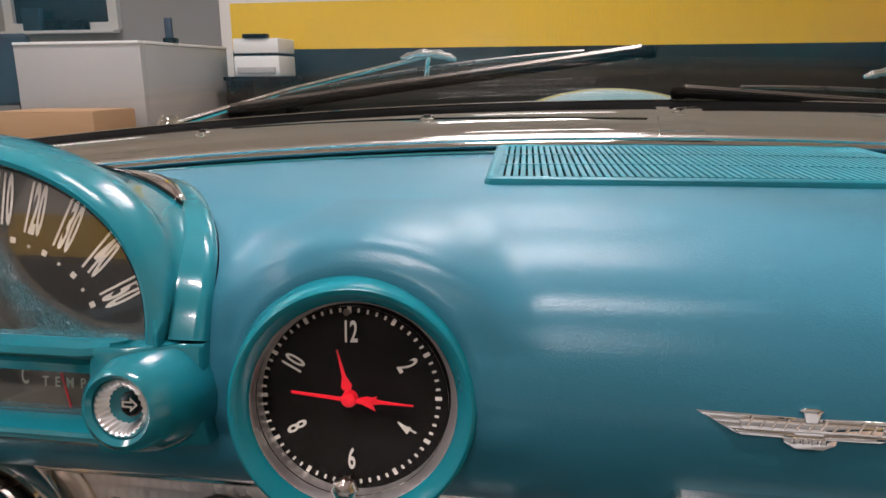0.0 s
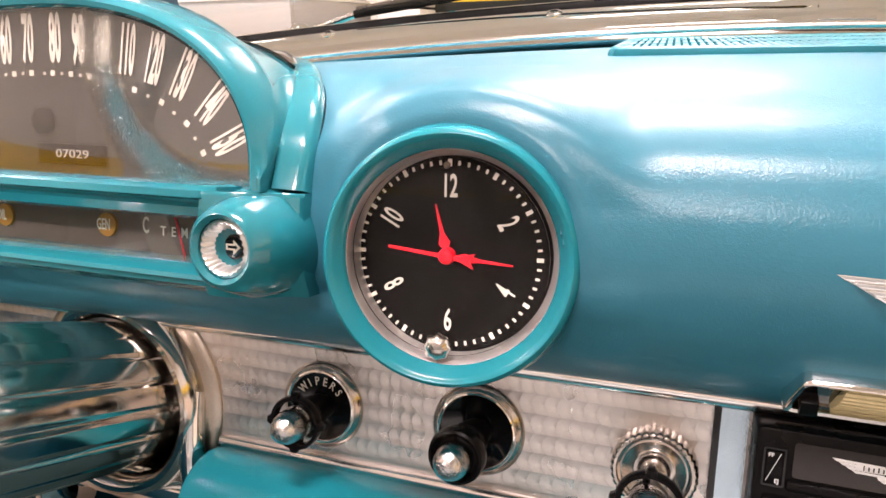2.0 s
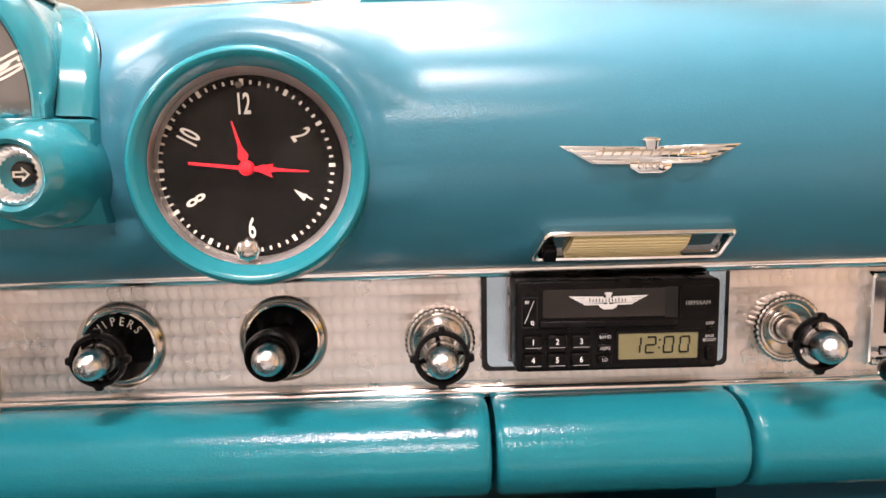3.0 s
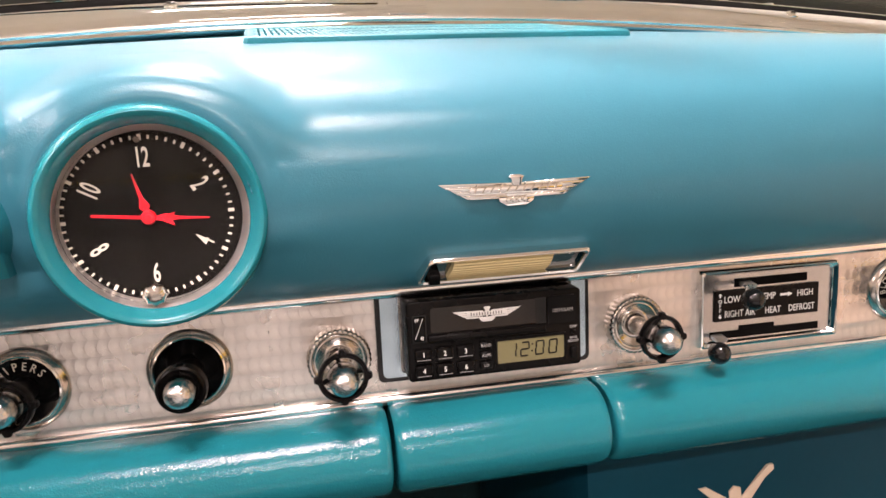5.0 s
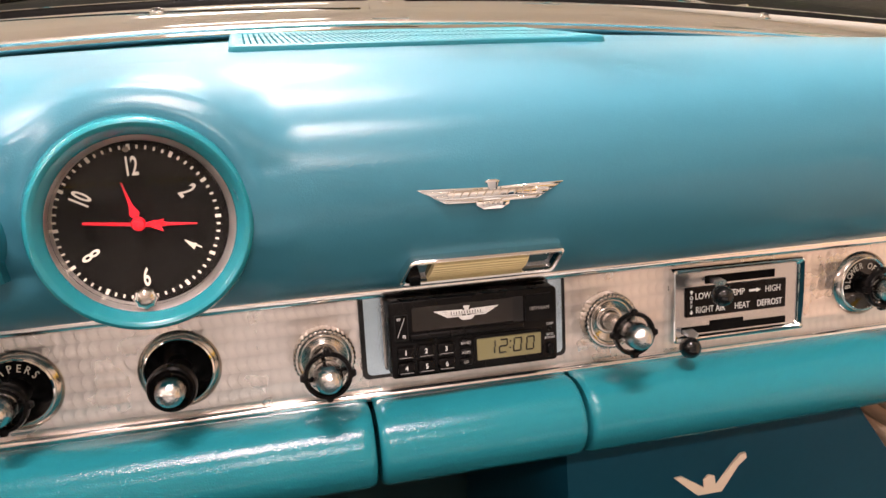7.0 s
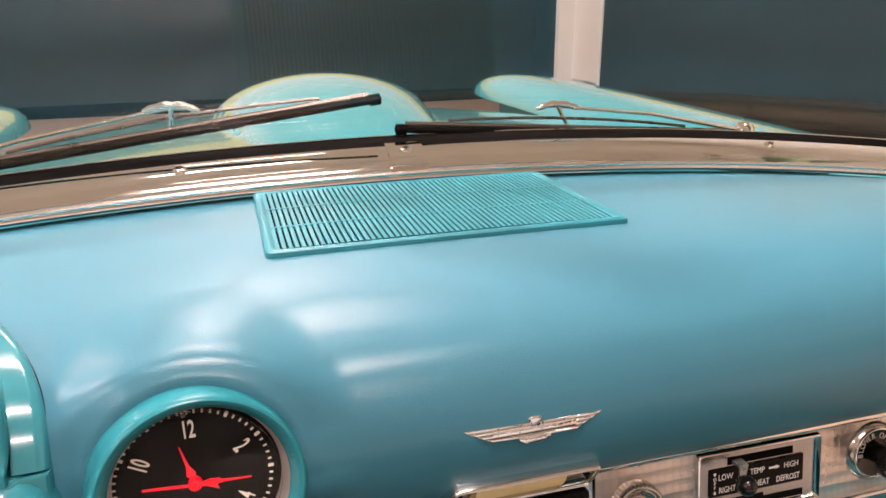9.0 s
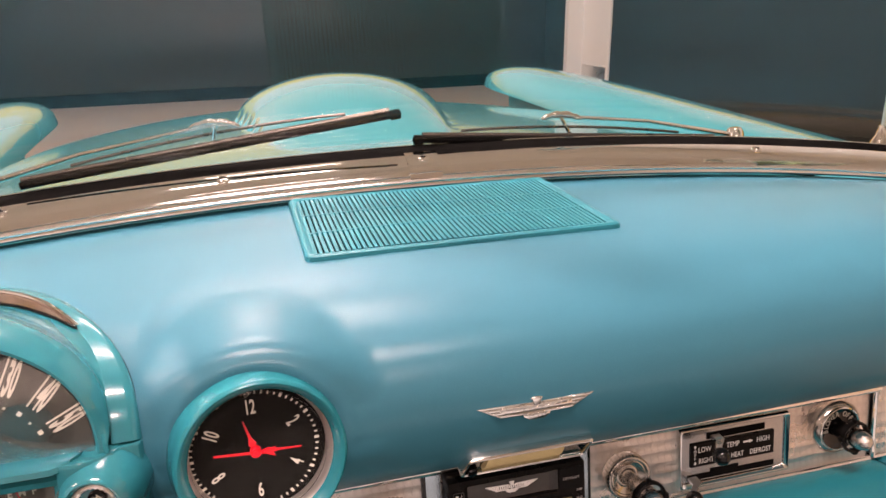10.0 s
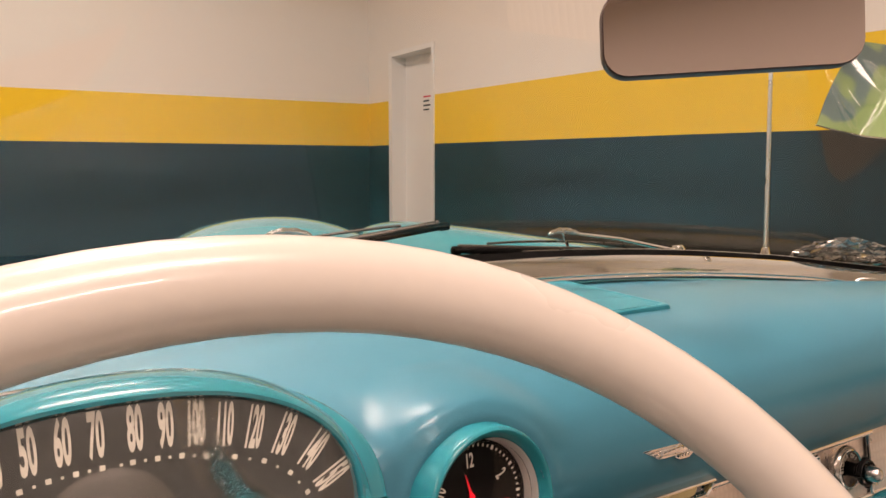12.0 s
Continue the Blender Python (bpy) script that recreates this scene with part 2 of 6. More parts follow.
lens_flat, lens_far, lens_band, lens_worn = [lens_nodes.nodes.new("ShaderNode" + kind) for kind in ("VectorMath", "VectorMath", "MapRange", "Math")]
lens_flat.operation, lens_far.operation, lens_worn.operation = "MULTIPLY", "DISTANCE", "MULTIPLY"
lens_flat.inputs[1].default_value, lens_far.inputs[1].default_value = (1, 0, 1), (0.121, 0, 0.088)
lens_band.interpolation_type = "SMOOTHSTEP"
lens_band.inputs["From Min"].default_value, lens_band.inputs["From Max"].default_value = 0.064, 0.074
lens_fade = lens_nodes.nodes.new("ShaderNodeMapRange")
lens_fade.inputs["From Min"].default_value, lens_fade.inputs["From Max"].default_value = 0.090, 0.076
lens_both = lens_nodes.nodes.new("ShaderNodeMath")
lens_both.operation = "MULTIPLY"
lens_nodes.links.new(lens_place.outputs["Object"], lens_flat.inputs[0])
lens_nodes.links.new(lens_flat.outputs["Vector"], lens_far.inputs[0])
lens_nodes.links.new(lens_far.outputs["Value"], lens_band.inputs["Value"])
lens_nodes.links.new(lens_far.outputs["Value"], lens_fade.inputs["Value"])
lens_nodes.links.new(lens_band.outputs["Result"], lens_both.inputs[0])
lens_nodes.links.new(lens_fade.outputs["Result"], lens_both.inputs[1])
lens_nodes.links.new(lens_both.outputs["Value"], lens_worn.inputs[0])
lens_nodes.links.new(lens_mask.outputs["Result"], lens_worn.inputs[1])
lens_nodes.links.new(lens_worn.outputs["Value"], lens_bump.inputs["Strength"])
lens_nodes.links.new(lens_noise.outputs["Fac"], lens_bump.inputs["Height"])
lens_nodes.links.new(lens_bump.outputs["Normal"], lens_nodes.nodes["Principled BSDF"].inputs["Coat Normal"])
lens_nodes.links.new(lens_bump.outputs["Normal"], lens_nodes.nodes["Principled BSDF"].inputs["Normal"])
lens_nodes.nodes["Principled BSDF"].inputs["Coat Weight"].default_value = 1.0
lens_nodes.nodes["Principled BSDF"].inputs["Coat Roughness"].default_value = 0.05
BEZEL = mat("bezel_paint", (0.004, 0.190, 0.230), 0.24, vary=0.04, scale=8, fine=300, bump=0.04, coat=0.2, spec=0.25)
NICKEL = mat("worn_nickel", (0.49, 0.455, 0.415), 0.18, 1.0, vary=0.2, scale=60, fine=500, bump=0.05)
COLLAR = mat("dull_chrome", (0.66, 0.62, 0.57), 0.13, 1.0, vary=0.12, scale=25, fine=300, bump=0.02)
RIM = mat("worn_rim_chrome", (0.66, 0.63, 0.59), 0.13, 1.0, vary=0.12, scale=25, fine=300, bump=0.03)
BRIGHT = mat("bright_moulding", (0.90, 0.87, 0.84), 0.17, 1.0, vary=0.06, scale=30, fine=400, bump=0.02)
CLOCKPRINT = mat("aged_print", (0.60, 0.57, 0.50), 0.5, vary=0.1, scale=80, bump=0.0)
GREYPRINT = mat("printed_grey", (0.34, 0.33, 0.32), 0.5, vary=0.05, bump=0.0)
FADED = mat("faded_print", (0.50, 0.47, 0.40), 0.5, vary=0.12, scale=60, bump=0.0)
GAUGE = mat("gauge_strip_brown", (0.10, 0.078, 0.062), 0.4, vary=0.2, scale=25, bump=0.02)
RINGMETAL = mat("brushed_ring", (0.86, 0.83, 0.80), 0.44, 1.0, vary=0.12, scale=40, fine=500, bump=0.05)
SEAT = leather("cream_leather", (0.46, 0.47, 0.46), 0.45, cell=350, strength=0.2)
DARKMETAL = mat("dark_metal", (0.14, 0.12, 0.105), 0.28, 0.9, vary=0.2, scale=40, bump=0.05)
AMBER = mat("amber_jewel", (0.35, 0.16, 0.02), 0.3, vary=0.2, bump=0.0)


# ---------- helpers for building ----------
def thing(name, base, label, category, group="", kind="", car=True):
    ob = new(name)
    ob.empty_display_size = 0.02
    ob.matrix_world = (DASH if car else Matrix()) @ Matrix.Translation(base)
    ob["bx"], ob["by"], ob["bz"] = base
    return tagged(ob, label, category, group, kind)


def base_of(ob):
    while ob.parent:
        ob = ob.parent
    return Vector((ob["bx"], ob["by"], ob["bz"]))


def part(name, bm, material, parent, label="", smooth=True):
    """Links a bmesh, built in the coordinates of the place, as one mesh under a thing or a part."""
    bm.transform(Matrix.Translation(-base_of(parent)))
    me = bpy.data.meshes.new(name)
    bmesh.ops.recalc_face_normals(bm, faces=bm.faces)
    bm.to_mesh(me)
    bm.free()
    me.materials.append(material)
    if smooth:
        me.shade_smooth()
        me.set_sharp_from_angle(angle=radians(38))
    ob = new(name, me)
    ob.parent = parent
    return tagged(ob, label)


def solo(name, bm, material, label, category, kind="", car=True, smooth=True, group=""):
    """A thing of one mesh."""
    me = bpy.data.meshes.new(name)
    bmesh.ops.recalc_face_normals(bm, faces=bm.faces)
    bm.to_mesh(me)
    bm.free()
    me.materials.append(material)
    if smooth:
        me.shade_smooth()
        me.set_sharp_from_angle(angle=radians(38))
    ob = new(name, me)
    ob.matrix_world = DASH if car else Matrix()
    return tagged(ob, label, category, group, kind)


def box(x0, x1, y0, y1, z0, z1, bevel=0.0, seg=2, bm=None):
    own = bm is None
    b = bmesh.new()
    bmesh.ops.create_cube(b, size=1, matrix=Matrix.Translation(((x0 + x1) / 2, (y0 + y1) / 2, (z0 + z1) / 2)) @ Matrix.Diagonal((x1 - x0, y1 - y0, z1 - z0, 1)))
    if bevel:
        bmesh.ops.bevel(b, geom=b.edges[:], offset=bevel, segments=seg, profile=0.5, affect="EDGES")
    if own:
        return b
    join(bm, b)
    return bm


def join(bm, other, m=None):
    """Adds the geometry of other to bm and frees other."""
    if m is not None:
        other.transform(m)
    me = bpy.data.meshes.new("tmp")
    other.to_mesh(me)
    other.free()
    bm.from_mesh(me)
    bpy.data.meshes.remove(me)
    return bm


def frame_on(origin, axis, up=(0, 0, 1)):
    """A matrix whose z runs along axis from origin."""
    z = Vector(axis).normalized()
    x = Vector(up).cross(z)
    if x.length < 1e-4:
        x = Vector((1, 0, 0))
    x.normalize()
    y = z.cross(x)
    m = Matrix((x, y, z)).transposed().to_4x4()
    m.translation = origin
    return m


def lathe(profile, m, seg=48, ripple=None, close=False):
    """A turned form: (radius, height) points round the z axis of m."""
    b = bmesh.new()
    rings = []
    for k in range(seg):
        a = 2 * math.pi * k / seg
        ring = []
        for r, h in profile:
            rr = r * (ripple(k, r, h) if ripple else 1)
            ring.append(b.verts.new((rr * math.cos(a), rr * math.sin(a), h)))
        rings.append(ring)
    n = len(profile)
    for k in range(seg):
        p, q = rings[k], rings[(k + 1) % seg]
        for i in range(n - 1 if not close else n):
            j = (i + 1) % n
            if profile[i][0] < 1e-6 and profile[j][0] < 1e-6:
                continue
            b.faces.new((p[i], q[i], q[j], p[j]))
    bmesh.ops.remove_doubles(b, verts=b.verts, dist=1e-6)
    b.transform(m)
    return b


def tube(points, radius, seg=12, closed=False, caps=True):
    """A round bar along points; radius may be a number or one per point."""
    b = bmesh.new()
    pts = [Vector(p) for p in points]
    n = len(pts)
    rings = []
    prev = None
    for i, p in enumerate(pts):
        a = pts[(i - 1) % n] if closed or i else p
        c = pts[(i + 1) % n] if closed or i < n - 1 else p
        t = (c - a).normalized()
        if prev is None:
            prev = t.orthogonal().normalized()
        u = (prev - t * prev.dot(t)).normalized()
        prev = u
        v = t.cross(u)
        r = radius[i] if isinstance(radius, (list, tuple)) else radius
        rings.append([b.verts.new(p + r * (math.cos(2 * math.pi * k / seg) * u + math.sin(2 * math.pi * k / seg) * v)) for k in range(seg)])
    for i in range(n if closed else n - 1):
        p, q = rings[i], rings[(i + 1) % n]
        for k in range(seg):
            b.faces.new((p[k], p[(k + 1) % seg], q[(k + 1) % seg], q[k]))
    if caps and not closed:
        b.faces.new(rings[0])
        b.faces.new(rings[-1])
    return b


def loft(rows, closed_u=False, closed_v=False, caps=False):
    """A skin over rows of points."""
    b = bmesh.new()
    vs = [[b.verts.new(p) for p in row] for row in rows]
    n, m = len(vs), len(vs[0])
    for i in range(n if closed_u else n - 1):
        for j in range(m if closed_v else m - 1):
            b.faces.new((vs[i][j], vs[(i + 1) % n][j], vs[(i + 1) % n][(j + 1) % m], vs[i][(j + 1) % m]))
    if caps:
        b.faces.new(vs[0])
        b.faces.new(vs[-1])
    return b


def slab(outline, m, depth, bevel=0.0, holes=()):
    """A flat plate: outline in the x-y plane of m, depth along its z."""
    b = bmesh.new()
    f = b.faces.new([b.verts.new((x, y, 0)) for x, y in outline])
    r = bmesh.ops.extrude_face_region(b, geom=[f])
    top = [v for v in r["geom"] if isinstance(v, bmesh.types.BMVert)]
    bmesh.ops.translate(b, verts=top, vec=(0, 0, depth))
    if bevel:
        es = [e for e in b.edges if all(v in top for v in e.verts)]
        bmesh.ops.bevel(b, geom=es, offset=bevel, segments=2, profile=0.5, affect="EDGES")
    b.transform(m)
    return b


def ring_plate(outer, inner, m, depth):
    """A flat frame between two outlines with the same number of points."""
    rows = []
    n = len(outer)
    rows.append([(x, y, 0) for x, y in outer])
    rows.append([(x, y, depth) for x, y in outer])
    rows.append([(x, y, depth) for x, y in inner])
    rows.append([(x, y, 0) for x, y in inner])
    b = loft(rows, closed_u=True, closed_v=True)
    b.transform(m)
    return b


def rounded(w, h, r, seg=5, cx=0.0, cy=0.0):
    pts = []
    for sx, sy, a0 in ((1, 1, 0), (-1, 1, 90), (-1, -1, 180), (1, -1, 270)):
        for k in range(seg + 1):
            a = radians(a0 + 90 * k / seg)
            pts.append((cx + sx * (w / 2 - r) + r * math.cos(a), cy + sy * (h / 2 - r) + r * math.sin(a)))
    return pts


def smooth_line(pts, per=6):
    """A curve through points."""
    out = []
    P = [Vector(p) for p in pts]
    for i in range(len(P) - 1):
        a, b_, c, d = P[max(i - 1, 0)], P[i], P[i + 1], P[min(i + 2, len(P) - 1)]
        for k in range(per):
            t = k / per
            out.append(0.5 * ((2 * b_) + (c - a) * t + (2 * a - 5 * b_ + 4 * c - d) * t * t + (3 * b_ - a - 3 * c + d) * t ** 3))
    out.append(P[-1])
    return out


def lettering(text, size, m, depth=0.0003, squeeze=1.0, bold=0.0):
    """Words as a thin raised mesh; x of m runs along the line, y up the letters."""
    cu = bpy.data.curves.new("word", "FONT")
    cu.body, cu.size, cu.extrude, cu.align_x, cu.align_y = text, size, depth, "CENTER", "CENTER"
    cu.resolution_u, cu.offset = 3, bold
    ob = bpy.data.objects.new("word", cu)
    scene.collection.objects.link(ob)
    bpy.context.view_layer.update()
    me = bpy.data.meshes.new_from_object(ob.evaluated_get(bpy.context.evaluated_depsgraph_get()))
    b = bmesh.new()
    b.from_mesh(me)
    bpy.data.objects.remove(ob)
    bpy.data.curves.remove(cu)
    bpy.data.meshes.remove(me)
    b.transform(m @ Matrix.Diagonal((squeeze, 1, 1, 1)))
    return b


def facing(x, y, z, turn=0.0):
    """A frame on the dash: x to the right, y up, z towards the seats."""
    return Matrix.Translation((x, y, z)) @ Matrix.Rotation(radians(90), 4, "X") @ Matrix.Rotation(radians(turn), 4, "Z")

# ---------- room ----------
def wall_strip(name, a, b, z0, z1, material, parent_label, thick=0.15, side=1):
    """A length of wall from a to b, thick away from the room."""
    a, b = Vector((*a, 0)), Vector((*b, 0))
    d = (b - a).normalized()
    n = Vector((-d.y, d.x, 0)) * side
    rows = []
    for p in (a, b):
        rows.append([p + Vector((0, 0, z0)), p + Vector((0, 0, z1)), p + n * thick + Vector((0, 0, z1)), p + n * thick + Vector((0, 0, z0))])
    return solo(name, loft(rows, closed_v=True, caps=True), material, parent_label, "wall", "structure", car=False, smooth=False)


CORNER, RIGHT_END = (2.95, 7.2), (3.72, -7.0)
BAND0, BAND1 = 1.18, 1.66


def along_right(y):
    t = (CORNER[1] - y) / (CORNER[1] - RIGHT_END[1])
    return (CORNER[0] + t * (RIGHT_END[0] - CORNER[0]), y)


DOOR0, DOOR1, DOOR_TOP = 6.70, 5.78, 2.17
for z0, z1, m, w in ((0, BAND0, WALLDARK, "dark blue-grey painted"), (BAND0, BAND1, WALLYELLOW, "bright yellow painted"), (BAND1, CEIL, WALLWHITE, "off-white painted")):
    wall_strip("wall_front", (-3.6, ROOM_FRONT), (CORNER[0], ROOM_FRONT), z0, z1, m, w + " band of the showroom wall")
    wall_strip("wall_right", along_right(DOOR1), RIGHT_END, z0, z1, m, w + " band of the showroom side wall", side=1)
    wall_strip("wall_right", CORNER, along_right(DOOR0), z0, z1, m, w + " band of the showroom side wall", side=1)
    wall_strip("wall_back", (ROOM_LEFT, ROOM_BACK), (RIGHT_END[0], ROOM_BACK), z0, z1, m, w + " band of the rear showroom wall", side=-1)
    wall_strip("wall_left", (ROOM_LEFT, ROOM_BACK), (ROOM_LEFT, 8.6), z0, z1, m, w + " band of the far side wall", side=1)
wall_strip("wall_right", along_right(DOOR0), along_right(DOOR1), DOOR_TOP, CEIL, WALLWHITE, "off-white wall above the door")
wall_strip("wall_office", (ROOM_LEFT, 8.6), (-3.6, 8.6), 0, CEIL, GREY, "grey painted office wall behind the desks")
wall_strip("wall_office", (-3.6, 8.6), (-3.6, ROOM_FRONT), 0, CEIL, WALLWHITE, "off-white end of the partition wall", thick=0.12, side=-1)
solo("floor", box(ROOM_LEFT - 0.2, 4.2, ROOM_BACK - 0.2, 8.9, -0.1, 0), CONCRETE, "polished grey-beige concrete showroom floor", "floor", "structure", car=False)
solo("ceiling", box(ROOM_LEFT - 0.2, 4.2, ROOM_BACK - 0.2, 8.9, CEIL, CEIL + 0.1), WALLWHITE, "off-white ceiling", "ceiling", "structure", car=False)
for lx in LAMP_X:
    for ly in LAMP_Y:
        t = thing("ceiling_light", (lx, ly, CEIL), "white ceiling strip light fixed under the ceiling", "ceiling light", "ceiling lights", car=False)
        part("housing", box(lx - 0.63, lx + 0.63, ly - 0.11, ly + 0.11, CEIL - 0.1, CEIL - 0.001, 0.01), DOORWHITE, t)

# the side door: reveal, frame and leaf
d0, d1 = Vector((*along_right(DOOR0), 0)), Vector((*along_right(DOOR1), 0))
along = (d1 - d0).normalized()
outw = Vector((-along.y, along.x, 0))
door = thing("door_1", tuple(d0), "white panel door set back in a white frame", "door", kind="structure", car=False)


def door_block(s0, s1, o0, o1, z0, z1):
    rows = []
    for s in (s0, s1):
        p = d0 + along * s
        rows.append([p + outw * o + Vector((0, 0, z)) for o, z in ((o0, z0), (o1, z0), (o1, z1), (o0, z1))])
    return loft(rows, closed_v=True, caps=True)


W = (d1 - d0).length
part("door_frame", door_block(-0.0, 0.07, -0.015, 0.22, 0, DOOR_TOP), DOORWHITE, door, smooth=False)
part("door_frame", door_block(W - 0.05, W, -0.015, 0.22, 0, DOOR_TOP), DOORWHITE, door, smooth=False)
part("door_frame", door_block(0.07, W - 0.05, -0.015, 0.22, DOOR_TOP - 0.05, DOOR_TOP), DOORWHITE, door, smooth=False)
leaf = part("door_leaf", door_block(0.07, W - 0.05, 0.16, 0.2, 0.01, DOOR_TOP - 0.05), DOORWHITE, door, smooth=False)
part("kick_plate", door_block(0.1, W - 0.08, 0.15, 0.158, 0.03, 0.25), STEEL, door, "brushed steel kick plate", smooth=False)
part("door_sign", door_block(0.42, 0.66, 0.153, 0.159, 1.52, 1.72), DOORWHITE, leaf, "white notice with dark lines of print", smooth=False)
for k in range(4):
    part("print_line", door_block(0.46, 0.60 - 0.03 * (k % 2), 0.150, 0.1528, 1.67 - 0.045 * k, 1.685 - 0.045 * k), RED if k == 0 else BLACK, leaf, smooth=False)
solo("baseboard", box(-3.6, CORNER[0], ROOM_FRONT - 0.02, ROOM_FRONT - 0.001, 0, 0.12, 0.004), RUBBER, "black skirting along the dark wall", "baseboard", "structure", car=False)

# office corner
desk = thing("cubicle_desk", (-3.9, 5.4, 0), "grey laminate cubicle screen round an office desk", "desk", car=False)
part("front_panel", box(-4.70, -3.53, 5.30, 5.36, 0, 1.175, 0.006), GREY, desk)
part("side_panel", box(-3.59, -3.53, 5.36, 6.9, 0, 1.175, 0.006), GREY, desk)
part("cap_rail", box(-4.70, -3.53, 5.29, 5.37, 1.175, 1.20, 0.006), DOORWHITE, desk, "white capping rail")
part("cap_rail", box(-3.60, -3.52, 5.37, 6.9, 1.175, 1.20, 0.006), DOORWHITE, desk, "white capping rail")
part("worktop", box(-4.70, -3.59, 5.36, 6.2, 0.72, 0.75, 0.006), DOORWHITE, desk)
chair = thing("office_chair", (-5.2, 5.9, 0), "dark blue padded office chair beside the desk", "chair", car=False)
part("backrest", box(-5.48, -5.02, 5.85, 5.95, 0.65, 1.31, 0.045, 3), mat("dark_fabric", (0.02, 0.03, 0.045), 0.8, vary=0.2, bump=0.3), chair)
part("seat", box(-5.48, -5.00, 5.85, 6.3, 0.42, 0.52, 0.04, 3), bpy.data.materials["dark_fabric"], chair)
part("post", lathe([(0.0, 0.05), (0.03, 0.05), (0.03, 0.43), (0, 0.43)], Matrix.Translation((-5.24, 6.05, 0)), 12), BLACK, chair)
part("back_stay", tube([(-5.24, 6.05, 0.44), (-5.24, 5.98, 0.60), (-5.24, 5.955, 0.75)], 0.02, 8), BLACK, chair)
for k in range(5):
    a = 2 * math.pi * k / 5
    part("foot", tube([(-5.24, 6.05, 0.09), (-5.24 + 0.28 * math.cos(a), 6.05 + 0.28 * math.sin(a), 0.03)], [0.025, 0.028], 8), BLACK, chair)
pr = thing("printer", (-3.08, 6.8, 0.86), "white office printer on a low dark stand", "printer", car=False)
part("body", box(-3.32, -2.84, 6.6, 7.05, 0.90, 1.10, 0.015), DOORWHITE, pr)
part("scanner_lid", box(-3.32, -2.84, 6.6, 7.05, 1.125, 1.27, 0.015), DOORWHITE, pr)
part("joint_gap", box(-3.30, -2.86, 6.62, 7.03, 1.10, 1.125), BLACK, pr)
part("paper_tray", box(-3.28, -2.88, 6.575, 6.6, 0.93, 0.99, 0.005), GREY, pr)
part("control_panel", box(-3.2, -2.95, 6.57, 6.66, 1.271, 1.31, 0.005), BLACK, pr)
stn = thing("printer_stand", (-3.08, 6.8, 0), "low dark stand under the printer", "stand", car=False)
part("top_board", box(-3.40, -2.76, 6.5, 7.1, 0.86, 0.90, 0.006), BLACK, stn)
part("side_board", box(-3.38, -3.34, 6.52, 7.08, 0, 0.86, 0.004), BLACK, stn)
part("side_board", box(-2.82, -2.78, 6.52, 7.08, 0, 0.86, 0.004), BLACK, stn)
part("shelf", box(-3.34, -2.82, 6.52, 7.08, 0.4, 0.43), BLACK, stn)
win = thing("window_1", (-6.55, 8.55, 1.5), "office window with a pale grey frame", "window", kind="structure", car=False)
part("window_frame", ring_plate(rounded(1.64, 1.10, 0.01, 1), rounded(1.38, 0.90, 0.01, 1), facing(-6.58, 8.59, 2.05), 0.09), DOORWHITE, win, smooth=False)
part("pane", slab(rounded(1.38, 0.90, 0.01, 1), facing(-6.58, 8.58, 2.05), 0.02), GLOSSBLACK, win, "dark pane", smooth=False)
part("window_sill", box(-7.42, -5.74, 8.36, 8.5, 1.46, 1.498, 0.004), DOORWHITE, win)
solo("document_tray", box(-6.75, -6.15, 8.38, 8.49, 1.499, 1.63, 0.01), BLACK, "black document tray on the window ledge", "tray", car=False)
solo("ring_binder", box(-7.05, -6.80, 8.39, 8.48, 1.499, 1.78, 0.006), bpy.data.materials["dark_fabric"], "dark blue ring binder standing on the window ledge", "binder", car=False)
ph = thing("desk_phone", (-3.56, 5.85, 1.20), "dark cordless phone standing on the screen", "phone", car=False)
part("handset", box(-3.60, -3.53, 5.83, 5.87, 1.215, 1.42, 0.012), mat("phone_blue", (0.03, 0.04, 0.07), 0.4, bump=0.02), ph)
part("cradle", box(-3.61, -3.50, 5.80, 5.90, 1.20, 1.245, 0.012), BLACK, ph)
cb = thing("cardboard_box", (-4.0, 4.9, 0), "brown cardboard box with closed flaps", "box", car=False)
part("carton", box(-4.42, -3.54, 4.6, 5.15, 0, 0.65, 0.004), CARD, cb)
part("flap", box(-4.41, -3.985, 4.61, 5.14, 0.651, 0.658, 0.002), CARD, cb)
part("flap", box(-3.975, -3.55, 4.61, 5.14, 0.651, 0.658, 0.002), CARD, cb)

# ---------- dash pad ----------
PROFILE = smooth_line([(0.026, 0.8350, 0), (0.012, 0.8362, 0), (-0.003, 0.8448, 0), (-0.017, 0.860, 0), (-0.027, 0.880, 0), (-0.0315, 0.900, 0), (-0.029, 0.920, 0), (-0.018, 0.9415, 0), (0.004, 0.960, 0), (0.038, 0.9765, 0), (0.0876, 0.9895, 0), (0.15, 1.002, 0), (0.21, 1.012, 0), (0.262, 1.018, 0)], 10)


def bow(ax):
    """How far the screen's foot falls back towards the doors: gently at first, then round the bend."""
    if ax <= 0.60:
        return 0.30 * ax ** 4.6
    p = math.asin(min(1, (ax - 0.60) / 0.20))
    return 0.0286 + 0.044 * p + 0.30 * (1 - math.cos(p))


def plain_pad(x, y, z):
    w = min(1, max(0, (y + 0.03) / 0.28))
    ax = abs(x)
    y -= w * bow(ax)
    z -= w * 0.115 * ax * ax
    if ax > 0.60:
        y -= (1 - w) * 5.5 * (ax - 0.60) ** 2
    z += (1 - w) * (0.004 * x / 0.6 + 0.008 * max(0, x - 0.15) / 0.45)
    z -= w * 1.15 * max(0, ax - 0.56) ** 2
    return Vector((x, y, z))


